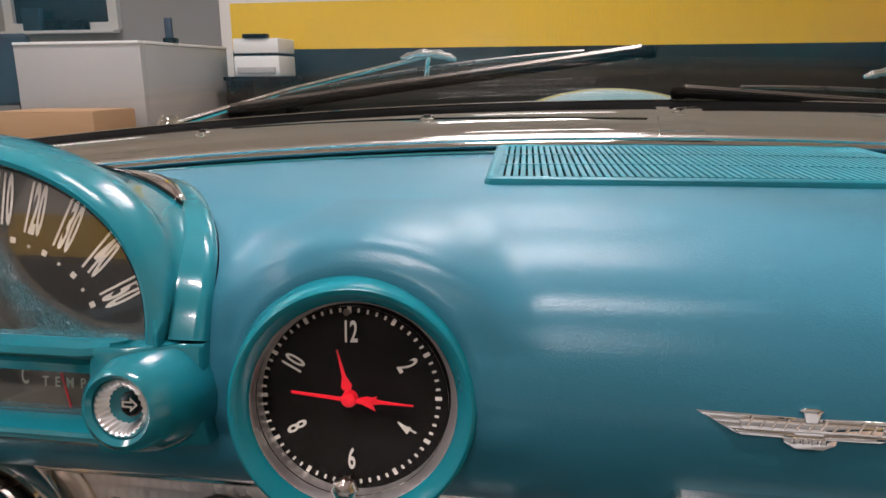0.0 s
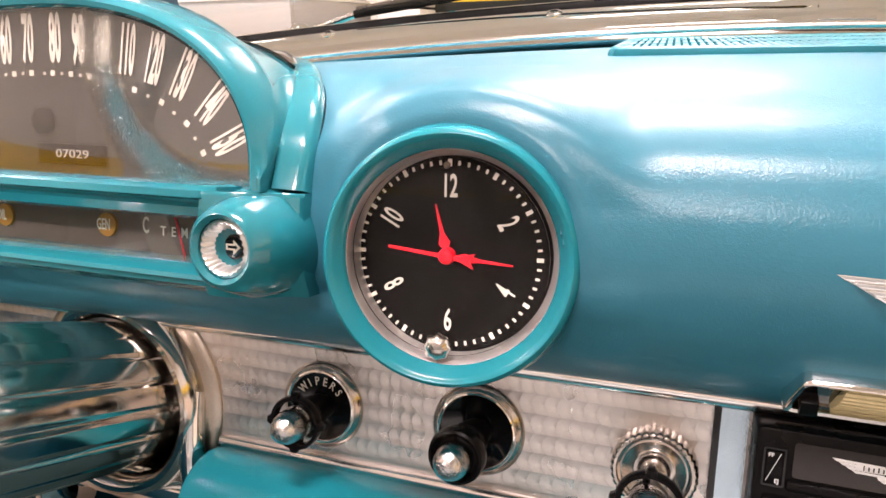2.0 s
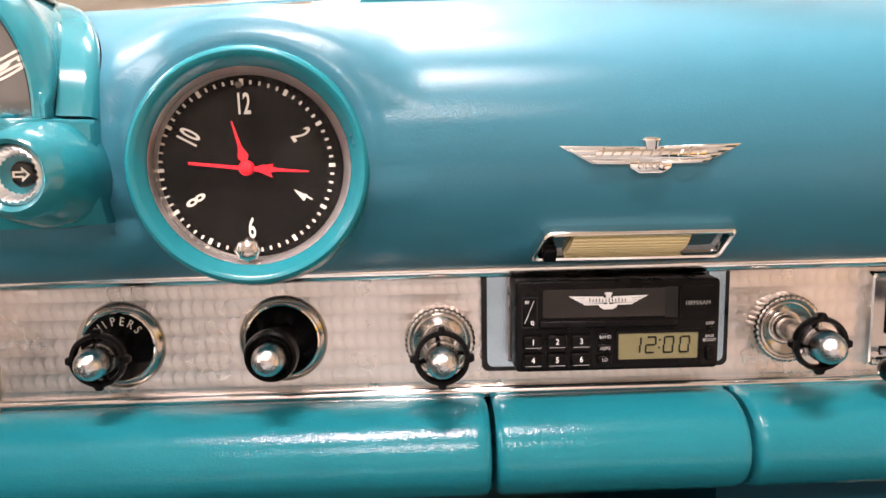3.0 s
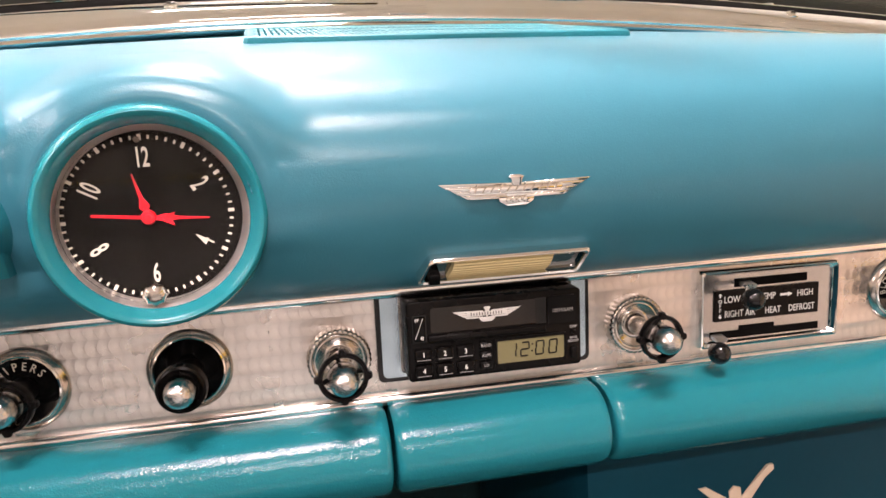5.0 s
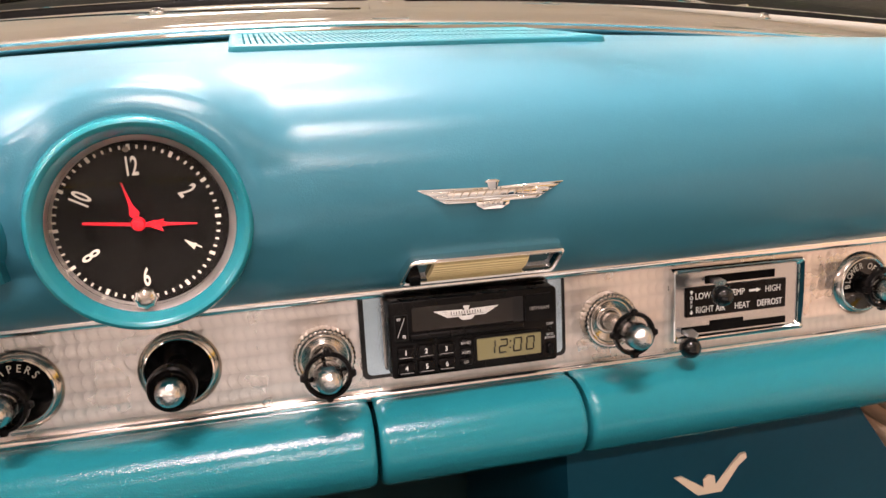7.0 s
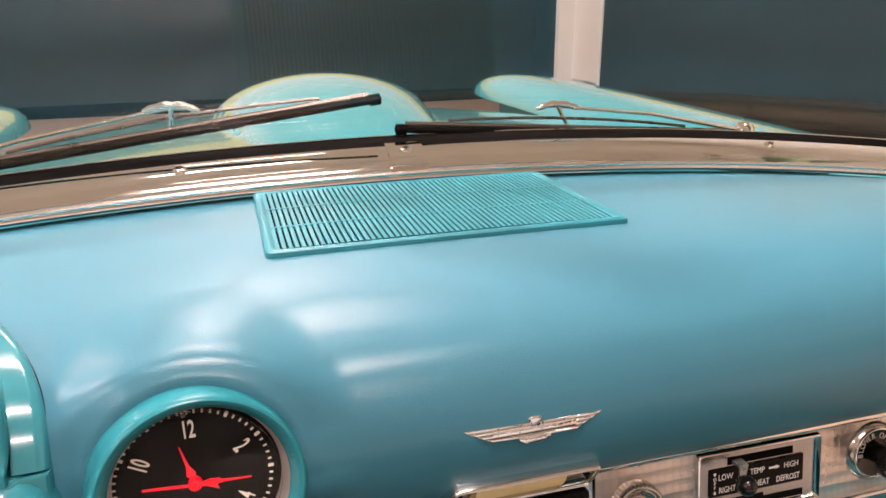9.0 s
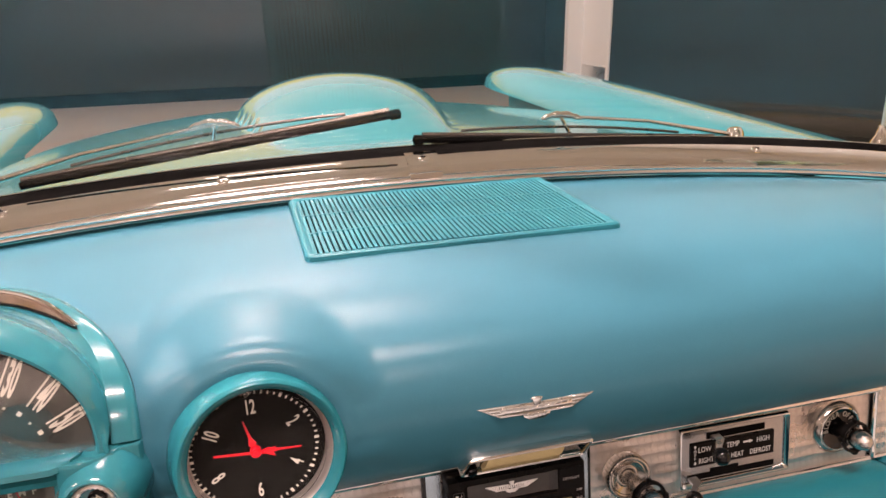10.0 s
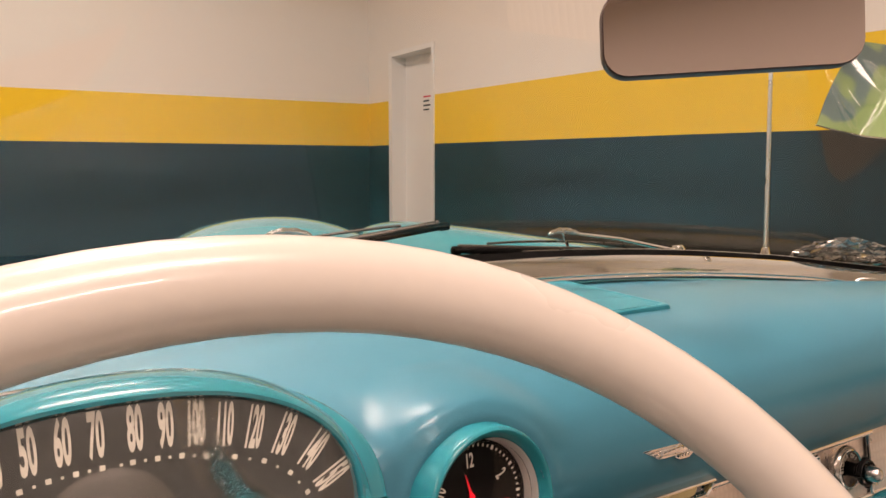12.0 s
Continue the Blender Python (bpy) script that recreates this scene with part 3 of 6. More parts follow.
def pad_point(x, y, z):
    """The pad's section carried along the dash: its back follows the bowed windscreen, its ends sweep towards the doors."""
    x, y, z = plain_pad(x, y, z)
    r = math.hypot(x + 0.1788, z - 0.8915)
    if r < 0.096 and y < 0.05:
        k = min(1, max(0, (0.096 - r) / 0.034))
        k = k ** 3 * (6 * k * k - 15 * k + 10) * min(1, max(0, (z - 0.868) / 0.03))
        y += 0.80 * k * min(0, -0.030 - y)
    if z > 0.885:
        up = min(1, (z - 0.885) / 0.03)
        y -= 0.0018 * up * math.exp(-((r - 0.0590) / 0.0050) ** 2)
    s = min(1, max(0, (-0.205 - x) / 0.045)) if x > -0.396 else min(1, max(0, (x + 0.587) / 0.045))
    s *= min(1, max(0, (z - 0.848) / 0.02)) * min(1, max(0, (0.985 - z) / 0.03))
    s = s * s * (3 - 2 * s)
    y += s * 0.007
    if 0.868 < z and (abs(x + 0.40) / 0.133) ** 3 + (max(0, z - 0.914) / 0.063) ** 3 < 1:
        y = max(y, 0.045)
    if r < 0.0482:
        y = 0.035
    return Vector((x, y, z))


rows = []
for i in range(1121):
    x = -0.70 + 1.40 * i / 1120
    row = [pad_point(x, p.x, p.y) for p in PROFILE]
    row += [pad_point(x, 0.262, 0.98), pad_point(x, 0.10, 0.93), pad_point(x, 0.03, 0.85)]
    rows.append(row)
dp = thing("dash_pad", (0, 0, 0.9), "blue-green grained vinyl pad over the dashboard", "dashboard pad")
part("pad_cover", loft(rows, closed_v=True, caps=True), PAD, dp)
# Dark bar added where the gap between pad and strip lies in shade.
part("gap_shade", loft([[Vector((x, -0.0305 + 0.052 + a, 0.8405 + 0.004 * x / 0.6 + b_)) for a, b_ in ((0.012, -0.005), (-0.004, -0.0045), (-0.006, -0.002), (0.012, -0.001))] for x in (-0.60, -0.2, 0.2, 0.60)], closed_v=True, caps=True), RUBBER, dp, "dark bar standing for the shade in the gap under the pad")


# ---------- screen trim ----------
def trim_line(x, dy=0.0, dz=0.0):
    ax = abs(x)
    y, turn = 0.268 - bow(min(ax, 0.60)), 0.0
    if ax > 0.60:
        turn = (ax - 0.60) / 0.20
        y -= 0.044 * turn + 0.30 * (1 - math.cos(turn))
        ax = 0.60 + 0.20 * math.sin(turn)
    s = 1 if x >= 0 else -1
    lean = turn * 0.8
    return Vector((s * (ax + dy * math.sin(lean)), y + dy * math.cos(lean), 1.041 - 0.115 * ax * ax - 0.55 * max(0, ax - 0.56) ** 2 + dz))


xs = [-0.90 + 1.8 * i / 100 for i in range(101)]
tr = thing("windscreen_trim", (0, 0.26, 1.02), "polished chrome moulding along the foot of the windscreen", "windscreen trim")
sect = [(-0.024, -0.0205), (-0.0266, -0.0185), (-0.0264, -0.0155), (-0.0247, -0.0115), (-0.0209, -0.0038), (-0.0150, 0.0024), (-0.0080, 0.0074), (-0.0015, 0.0102), (0.004, 0.0117), (0.0078, 0.0122), (0.0095, 0.009), (0.0095, -0.022)]
part("moulding", loft([[trim_line(x, a, b) for a, b in sect] for x in xs], closed_v=True, caps=True), CHROME, tr)
sect = [(0.006, -0.010), (0.006, 0.009), (0.010, 0.0138), (0.015, 0.0185), (0.021, 0.0205), (0.036, 0.006), (0.036, -0.01)]
part("rubber_seal", loft([[trim_line(x, a, b) for a, b in sect] for x in xs], closed_v=True, caps=True), RUBBER, tr, "black rubber seal")
# Bead added to give the white reflected streak along the moulding's lower lip.
part("lower_bead", tube([trim_line(x, -0.0262, -0.0135) for x in xs], 0.0021, 10), BRIGHT, tr, "bright lower lip added for the streak of reflected light on the moulding")
# Highlight on the lower glass edge, shaped as an added chrome bead.
part("glass_bead", tube([trim_line(x, 0.0215, 0.0212) for x in xs], 0.0013, 8), CHROME, tr, "thin bright bead standing in for the highlight on the glass edge")
part("joint_cover", loft([[trim_line(x, a, b + 0.0015) for a, b in ((-0.0262, -0.0155), (-0.0242, -0.0068), (-0.0145, 0.0036), (-0.0040, 0.0096), (0.007, 0.0124), (0.008, 0.001), (-0.02, -0.02))] for x in (-0.017, -0.0155, 0.0155, 0.017)], closed_v=True, caps=True), CHROME, tr, "chrome joint cover")
for sx in (-0.715, -0.396, -0.20, 0.0, 0.396, 0.715):
    p = trim_line(sx, -0.0095, 0.0068 if sx else 0.0082)
    m = frame_on(p, (0, -0.55, 0.83))
    s = part("screw", lathe([(0.0060, -0.001), (0.0061, 0.0004), (0.0052, 0.0010), (0.0040, 0.0011), (0.0034, 0.0017), (0.0, 0.0021)], m, 20), CHROME, tr, "cross-head screw in a cup washer")
    b = bmesh.new()
    box(-0.0028, 0.0028, -0.0005, 0.0005, 0.0015, 0.0024, bm=b)
    box(-0.0005, 0.0005, -0.0028, 0.0028, 0.0015, 0.0023, bm=b)
    b.transform(m)
    part("cross_slot", b, BLACK, s, smooth=False)

# ---------- windscreen ----------
def screen_point(x, h):
    """The bowed glass; h runs from the foot to the header."""
    p = trim_line(x, 0.022, 0.012)
    return Vector((p.x * (1 - 0.05 * h), p.y - 0.30 * h - 0.06 * h * h, p.z + 0.36 * h))


ws = thing("windscreen", (0, 0.2, 1.05), "clear bowed windscreen in a chrome frame", "windscreen")
front = [[screen_point(x, h / 14) for h in range(15)] for x in xs]
back = [[q + Vector((0, 0.004, 0.003)) for q in row] for row in front]
b = loft([f + k[::-1] for f, k in zip(front, back)], closed_v=True, caps=True)
gp = part("glass_pane", b, GLASS, ws)
gp.visible_shadow = False
part("header_rail", tube([screen_point(x, 1.02) for x in xs], 0.016, 10), CHROME, ws, "chrome header rail")
for sx in (-0.90, 0.90):
    part("side_pillar", tube([screen_point(sx, h / 10) for h in range(11)], 0.015, 10), CHROME, ws, "chrome side pillar")

# ---------- speaker grille ----------
gr = thing("speaker_grille", (0, 0.16, 1.0), "teal painted slotted speaker grille let into the dash top", "speaker grille")


def on_pad(x, y, lift=0.0):
    """A point on the flat of the pad top."""
    z = 0.9895 + (y - 0.0876) * 0.192
    return pad_point(x, y, z) + Vector((0, -0.19 * lift, lift))


GX0, GX1, GXB, GY0, GY1 = -0.1335, 0.1335, 0.004, 0.0876, 0.240
def grill_xy(u, v):
    x0, x1 = GX0 + (-0.006) * v, GX1 - 0.012 * v
    return x0 + (x1 - x0) * u, GY0 + (GY1 - GY0) * v


NS = 57
U0, U1, V0, V1 = 0.028, 0.972, 0.044, 0.956
THIRD = (V1 - V0) / 3
for band in range(3):
    va, vb = V0 + THIRD * band, V0 + THIRD * (band + 1)
    for k in range(NS + 1):
        uc = U0 + (U1 - U0) * k / NS
        hw = (U1 - U0) / NS * 0.35
        rows = []
        for v in (va, vb):
            rows.append([on_pad(*grill_xy(uc + s * hw, v), l) for s, l in ((-1, 0.0022), (-1, 0.0031), (-0.8, 0.0034), (0.8, 0.0034), (1, 0.0031), (1, 0.0022))])
        part("slat", loft(rows, closed_v=True, caps=True), SATIN, gr, smooth=False)
for v in (V0 + THIRD, V0 + 2 * THIRD):
    part("cross_bar", loft([[on_pad(*grill_xy(0.02 + 0.96 * u / 20, q), l) for q, l in ((v - 0.011, 0.0005), (v - 0.009, 0.0036), (v + 0.009, 0.0036), (v + 0.011, 0.0005))] for u in range(21)], closed_v=True, caps=True), SATIN, gr)
# Black sheet added close under the slats for the dark of deep slots.
part("backing", loft([[on_pad(*grill_xy(u / 20, v), l) for v, l in ((0.03, -0.007), (0.03, 0.0009), (0.97, 0.0009), (0.97, -0.007))] for u in range(21)], closed_v=True, caps=True), RUBBER, gr, "dark sheet standing in for the shaded depth of the slots")


def grill_loop(e, l, n=8):
    pts = []
    du, dv = e, e * 1.75
    r = 0.02
    for cu, cv, a0 in ((1, 1, 0), (0, 1, 90), (0, 0, 180), (1, 0, 270)):
        for k in range(5):
            a = radians(a0 + 22.5 * k)
            u = (1 - du - r if cu else du + r) + r * math.cos(a)
            v = (1 - dv - r * 1.75 if cv else dv + r * 1.75) + r * 1.75 * math.sin(a)
            pts.append(on_pad(*grill_xy(u, v), l))
    out = []
    for i, p in enumerate(pts):
        q = pts[(i + 1) % len(pts)]
        out += [p.lerp(q, k / n) for k in range(n)]
    return out


part("rim", loft([grill_loop(e, l) for e, l in ((-0.006, -0.003), (-0.006, 0.001), (-0.003, 0.0034), (0.003, 0.0044), (0.010, 0.0044), (0.016, 0.0040), (0.023, 0.0034), (0.025, 0.0), (0.025, -0.003))], closed_u=True, closed_v=True), SATIN, gr)

# ---------- instrument strip ----------
PY = 0.024
ZT, ZB = 0.831, 0.7645


tp = thing("instrument_strip", (0, PY, 0.79), "engine-turned bright metal strip across the dashboard", "dash panel")
part("turned_panel", box(-0.66, 0.3435, PY, PY + 0.012, ZB, ZT, 0.0008, 1), TURNED, tp)
part("top_moulding", tube([(-0.66, PY - 0.006, 0.8300), (0.344, PY - 0.006, 0.8360)], 0.0045, 12), BRIGHT, tp, "polished half-round moulding")
part("bottom_moulding", tube([(-0.332, PY - 0.001, 0.7625), (0.344, PY - 0.001, 0.765)], 0.0036, 10), BRIGHT, tp, "polished half-round moulding")
gd = thing("glovebox_door", (0.484, PY, 0.8), "engine-turned glovebox door with a gold badge and chrome pull", "glovebox door")
part("turned_panel", box(0.3455, 0.624, PY - 0.003, PY + 0.010, ZB + 0.004, ZT + 0.012, 0.0012, 1), TURNED_DOOR, gd)
part("edge_moulding", tube([(0.3455, PY - 0.003, ZB + 0.003), (0.624, PY - 0.003, ZB + 0.006)], 0.0028, 8), BRIGHT, gd)
part("edge_moulding", tube([(0.3455, PY - 0.003, ZT + 0.012), (0.3455, PY - 0.003, ZB + 0.003)], 0.0022, 8), CHROME, gd)
vm = facing(0.479, PY - 0.0032, 0.817)
vs = [(-0.0105, 0.0085), (-0.0058, 0.0085), (0.0, -0.0020), (0.0058, 0.0085), (0.0105, 0.0085), (0.0026, -0.0100), (-0.0026, -0.0100)]
part("v_badge", slab(vs, vm, 0.003, 0.0006), GOLD, gd, "small gold v-shaped badge")
part("badge_crest", lathe([(0.0036, 0), (0.0036, 0.0026), (0.0024, 0.0038), (0, 0.0042)], vm @ Matrix.Translation((0, 0.0068, 0.001)), 16), GOLD, gd)
pl = smooth_line([(0.472, -0.006, 0.844), (0.479, -0.021, 0.855), (0.490, -0.028, 0.864), (0.503, -0.026, 0.868), (0.511, -0.016, 0.864)], 5)
part("finger_pull", tube(pl, [0.0012 + 0.0015 * math.sin(math.pi * i / (len(pl) - 1)) for i in range(len(pl))], 10), CHROME, gd, "curved chrome finger pull")

# corner piece and door-side strip
ce = thing("corner_strip", (0.66, 0.0, 0.80), "engine-turned corner piece where the dash meets the door", "dash panel")
rows = []
for k in range(13):
    a = k / 12
    x, y = 0.627 + 0.075 * math.sin(a * 1.05), PY - 0.003 - 0.075 * (1 - math.cos(a * 1.05)) * 1.0
    rows.append([(x, y, ZB + 0.006), (x, y, ZT + 0.012), (x + 0.008, y + 0.008, ZT + 0.012), (x + 0.008, y + 0.008, ZB + 0.006)])
part("turned_panel", loft(rows, closed_v=True, caps=True), TURNED_DOOR, ce)
part("edge_moulding", tube([(0.626, PY - 0.004, ZB + 0.004), (0.626, PY - 0.004, ZT + 0.008)], 0.002, 8), CHROME, ce)
dt = thing("door_trim_strip", (0.72, -0.2, 0.80), "bright metal strip along the top of the door trim", "door trim")
part("turned_panel", box(0.706, 0.716, -0.55, -0.018, ZB - 0.006, ZT - 0.002, 0.001, 1), STEEL, dt)
part("bottom_moulding", tube([(0.706, -0.55, ZB - 0.007), (0.706, -0.02, ZB - 0.007)], 0.003, 8), CHROME, dt)


# ---------- padded roll below ----------
def roll(x0, x1, bend=0.0):
    r0, cy, cz = 0.0265, 0.012, 0.7375
    n = 24
    fine = [0, 0.0015, 0.004, 0.008]
    P, R = [], []
    L = x1 - x0
    for s in [f / L for f in fine] + [i / n for i in range(1, n)] + [1 - f / L for f in fine[::-1]]:
        x = x0 + L * s
        e = min(s, 1 - s) * L
        k = min(1, e / 0.006)
        P.append(Vector((x, cy - bend * s * s, cz + 0.006 * x)))
        R.append(r0 * (0.90 + 0.10 * math.sqrt(max(0, 1 - (1 - k) ** 2))))
    b = tube(P, R, 28)
    bmesh.ops.scale(b, verts=b.verts, vec=(1, 1.15, 1), space=Matrix.Translation((0, -cy, -cz)))
    return b


ro = thing("knee_roll", (0, 0.012, 0.74), "teal vinyl knee roll in butted lengths under the dash", "knee roll")
for x0, x1, bd in ((-0.333, -0.0665, 0), (-0.0635, 0.0695, 0), (0.0725, 0.350, 0), (0.353, 0.632, 0), (0.634, 0.73, 0.075), (-0.72, -0.46, 0)):
    part("roll_length", roll(x0, x1, bd), ROLL, ro)

# ---------- clock ----------
CF = Vector((-0.1822, -0.0190, 0.8910))
CM = frame_on(CF, (0.082, -1.0, -0.029)) @ Matrix.Rotation(radians(1.0), 4, "Z")
ck = thing("clock", tuple(CF), "round dash clock with black dial, red pointers and teal bezel", "clock")
TILTED = CM @ Matrix.Translation((0.0031, 0.0004, -0.0012)) @ Matrix.Rotation(radians(2.5), 4, "Y") @ Matrix.Rotation(radians(-1.8), 4, "X")
part("bezel", lathe([(0.0570, -0.03), (0.0568, 0.004), (0.0552, 0.0100), (0.0541, 0.0150), (0.0534, 0.0195), (0.0522, 0.0222), (0.0509, 0.0230), (0.0496, 0.0225), (0.0484, 0.0212), (0.0458, 0.0176), (0.0451, 0.0164), (0.0449, 0.0152), (0.0480, 0.0142), (0.0480, -0.03)], TILTED, 72, close=True), BEZEL, ck, "teal painted bezel with a sloping inner face")
rows = []
for k in range(72):
    u = Vector((math.cos(math.tau * k / 72), math.sin(math.tau * k / 72), 0))
    top, foot = TILTED @ (u * 0.0449 + Vector((0, 0, 0.0152))), CM @ (u * 0.0431 + Vector((0.0023, 0, 0.0014)))
    lip = TILTED @ (u * 0.0447 + Vector((0, 0, 0.0149)))
    rows.append([top, lip, lip.lerp(foot, 0.5), foot, CM @ (u * 0.0428 + Vector((0.0023, 0, 0.0004))), CM @ (u * 0.0470 + Vector((0, 0, -0.002)))])
part("dial_ring", loft(rows, closed_u=True, closed_v=True), RINGMETAL, ck, "bright metal inner ring")
GLASSED = CM @ Matrix.Translation((0.0021, 0.0005, 0.0))
cg = part("dial_glass", lathe([(0.0426, 0.0086), (0.0300, 0.0094), (0.0, 0.0100), (0.0, 0.0110), (0.0300, 0.0104), (0.0426, 0.0096)], GLASSED, 64, close=True), DIALGLASS, ck, "clear dial glass")
cg.visible_shadow = False
dial = part("dial", lathe([(0, 0.0), (0.0462, 0.0), (0.0462, -0.004), (0, -0.004)], CM, 64), DIAL, ck)
b = bmesh.new()
for k in range(60):
    a = radians(6 * k)
    big = k % 5 == 0
    w, l = (0.0017, 0.0030) if big else (0.0010, 0.0019)
    join(b, box(-w / 2, w / 2, 0.0396 - l / 2, 0.0396 + l / 2, 0.0001, 0.0004), CM @ Matrix.Rotation(-a, 4, "Z"))
tagged(part("minute_mark", b, CLOCKPRINT, dial, smooth=False), kind="stuff")
for k, word in ((12, "12"), (2, "2"), (4, "4"), (6, "6"), (8, "8"), (10, "10")):
    a = radians(30 * k)
    m = CM @ Matrix.Rotation(-a, 4, "Z") @ Matrix.Translation((0, 0.0293, 0.0002)) @ Matrix.Rotation(math.pi if k in (4, 6, 8) else 0, 4, "Z")
    part("numeral", lettering(word, 0.0138, m, 0.0001, 0.52, 0.00008 if k == 4 else 0.00022), CLOCKPRINT, dial, smooth=False)


def pointer(angle, length, width, lift, tail, name, barb=0.6):
    pts = [(-width * 0.35, -tail), (width * 0.35, -tail), (width * 0.3, 0), (width * 0.32, length * 0.12), (width, length * barb * 0.55), (width * 0.35, length * barb), (0.0003, length), (-0.0003, length), (-width * 0.35, length * barb), (-width, length * barb * 0.55), (-width * 0.32, length * 0.12), (-width * 0.3, 0)]
    return part(name, slab(pts, CM @ Matrix.Rotation(-radians(angle), 4, "Z") @ Matrix.Translation((0, 0, lift)), 0.0006), RED, ck, smooth=False)


pointer(346, 0.0225, 0.0026, 0.002, 0.001, "hour_pointer", 0.45)
pointer(95, 0.0288, 0.0021, 0.0032, 0.001, "minute_pointer", 0.5)
sw = [(-0.0006, 0.026), (0.0006, 0.026), (0.0009, 0.0), (0.0011, -0.006), (0.0034, -0.0125), (0.0, -0.0105), (-0.0034, -0.0125), (-0.0011, -0.006), (-0.0009, 0.0)]
part("second_pointer", slab(sw, CM @ Matrix.Rotation(-radians(277), 4, "Z") @ Matrix.Translation((0, 0, 0.0044)), 0.0005), RED, ck, smooth=False)
part("hub", lathe([(0.0036, 0.001), (0.0036, 0.0045), (0.0030, 0.0058), (0.0018, 0.006), (0.0018, 0.0068), (0, 0.007)], CM, 24), RED, ck)
kp = CM @ Matrix.Translation((-0.0005, -0.0372, 0.0))
part("setting_knob", lathe([(0.0018, 0.0), (0.0018, 0.0105), (0.0040, 0.0110), (0.0054, 0.0130), (0.0056, 0.0145), (0.0047, 0.0165), (0.0026, 0.0178), (0, 0.0180)], kp, 24, ripple=lambda k, r, h: 1 + 0.13 * (k % 3 == 0) * (r > 0.0024)), NICKEL, ck, "small chrome setting knob")
part("dial_screw", lathe([(0.0016, 0.0), (0.0016, 0.0006), (0.0008, 0.0007), (0, 0.0003)], CM @ Matrix.Translation((-0.0012, 0.0385, 0.0004)), 14), DARKMETAL, dial)

# ---------- speedometer pod ----------
SX, SZ = -0.400, 0.917
FX, FZ, OUT = -0.3955, 0.920, 0.014
sp = thing("speedometer", (SX, 0.0, 0.90), "speedometer under a teal painted half-round hood", "speedometer")


def on_dash(a, b, t, lift, n=3.0):
    """A point of a squarish half-ring on the pad's skin, lifted off it."""
    c, s = math.cos(t), math.sin(t)
    x = SX + a * math.copysign(abs(c) ** (2 / n), c)
    z = SZ - 0.003 + b * abs(s) ** (2 / n)
    prev = None
    for p in PROFILE[20:]:
        q = plain_pad(x, p.x, p.y)
        if prev is not None and prev.z <= z <= q.z:
            f = (z - prev.z) / (q.z - prev.z)
            d = (q - prev).normalized()
            return Vector((x, prev.y + f * (q.y - prev.y) + 0.005 - lift * d.z, z + lift * d.y))
        prev = q
    return Vector((x, prev.y, z))


NA = 72
TH = [math.pi * k / NA for k in range(NA + 1)]


def ring(a, b, y, t, n=2.33):
    """A point of the hood's half-ring, square in its shoulders."""
    c, s = math.cos(t), max(0.0, math.sin(t))
    return Vector((FX + math.copysign(a * abs(c) ** (2 / n), c), y - OUT, FZ + b * s ** (2 / n)))


def skin(t):
    """The hood's section from the ridge on the pad, over its crown, to the lip round the face."""
    k = max(0.0, math.sin(t)) ** 0.6
    p = on_dash(0.1365 + 0.003 * k, 0.0690, t, 0.0075)
    q = ring(0.1332 + 0.0043 * k, 0.0890, -0.027 + 0.036 * k, t, 2.15)
    r = ring(0.1316 + 0.0015 * k, 0.0862, -0.0275 + 0.015 * k, t, 2.2)
    return [p] + [p.lerp(q, s / 7) + Vector((0, 0, -0.0035 * k * math.sin(math.pi * s / 7))) for s in range(1, 7)] + [q, q.lerp(r, 0.5) + (r - SC).normalized() * 0.0006, r, ring(0.1298, 0.0830, -0.0255 + 0.003 * k, t), ring(0.1278, 0.0798, -0.0262, t), ring(0.1263, 0.0775, -0.0255, t), ring(0.1256, 0.0762, -0.0230, t), ring(0.1253, 0.0758, -0.0185, t), ring(0.1253, 0.0758, -0.010, t)]


SC = Vector((SX, 0.05, SZ))
rows = []
for t in TH:
    line = skin(t)
    rows.append([line[0] + Vector((0, 0.012, -0.004))] + line)
FOOT = 0.9142
rows = [[Vector((p.x, p.y, min(p.z, FOOT))) for p in rows[0]]] + rows + [[Vector((p.x, p.y, min(p.z, FOOT))) for p in rows[-1]]]
part("hood", loft(rows), TEAL, sp, "glossy teal hood")
rows = []
for t in TH:
    rows.append([on_dash(0.1362, 0.0680, t, -0.008), on_dash(0.1362, 0.0680, t, 0.0060), on_dash(0.1374, 0.0690, t, 0.0078), on_dash(0.1392, 0.0697, t, 0.0074), on_dash(0.1475, 0.0708, t, 0.0066), on_dash(0.1510, 0.0716, t, 0.0055), on_dash(0.1525, 0.0720, t, 0.0035), on_dash(0.1528, 0.0722, t, -0.008)])
part("flange", loft(rows, closed_v=True, caps=True), TEAL, sp)
part("flange_gap", loft([[on_dash(0.1520, 0.0716, t, -0.006), on_dash(0.1520, 0.0716, t, 0.0004), on_dash(0.1528, 0.0722, t, 0.0), on_dash(0.1535, 0.0728, t, -0.006)] for t in TH[3:-3]], closed_v=True, caps=True), RUBBER, sp, "dark gap round the flange")
t0, t1 = radians(42), radians(138)
TW = [t0 + (t1 - t0) * k / 48 for k in range(49)]
rows, edge, low = [], [], []
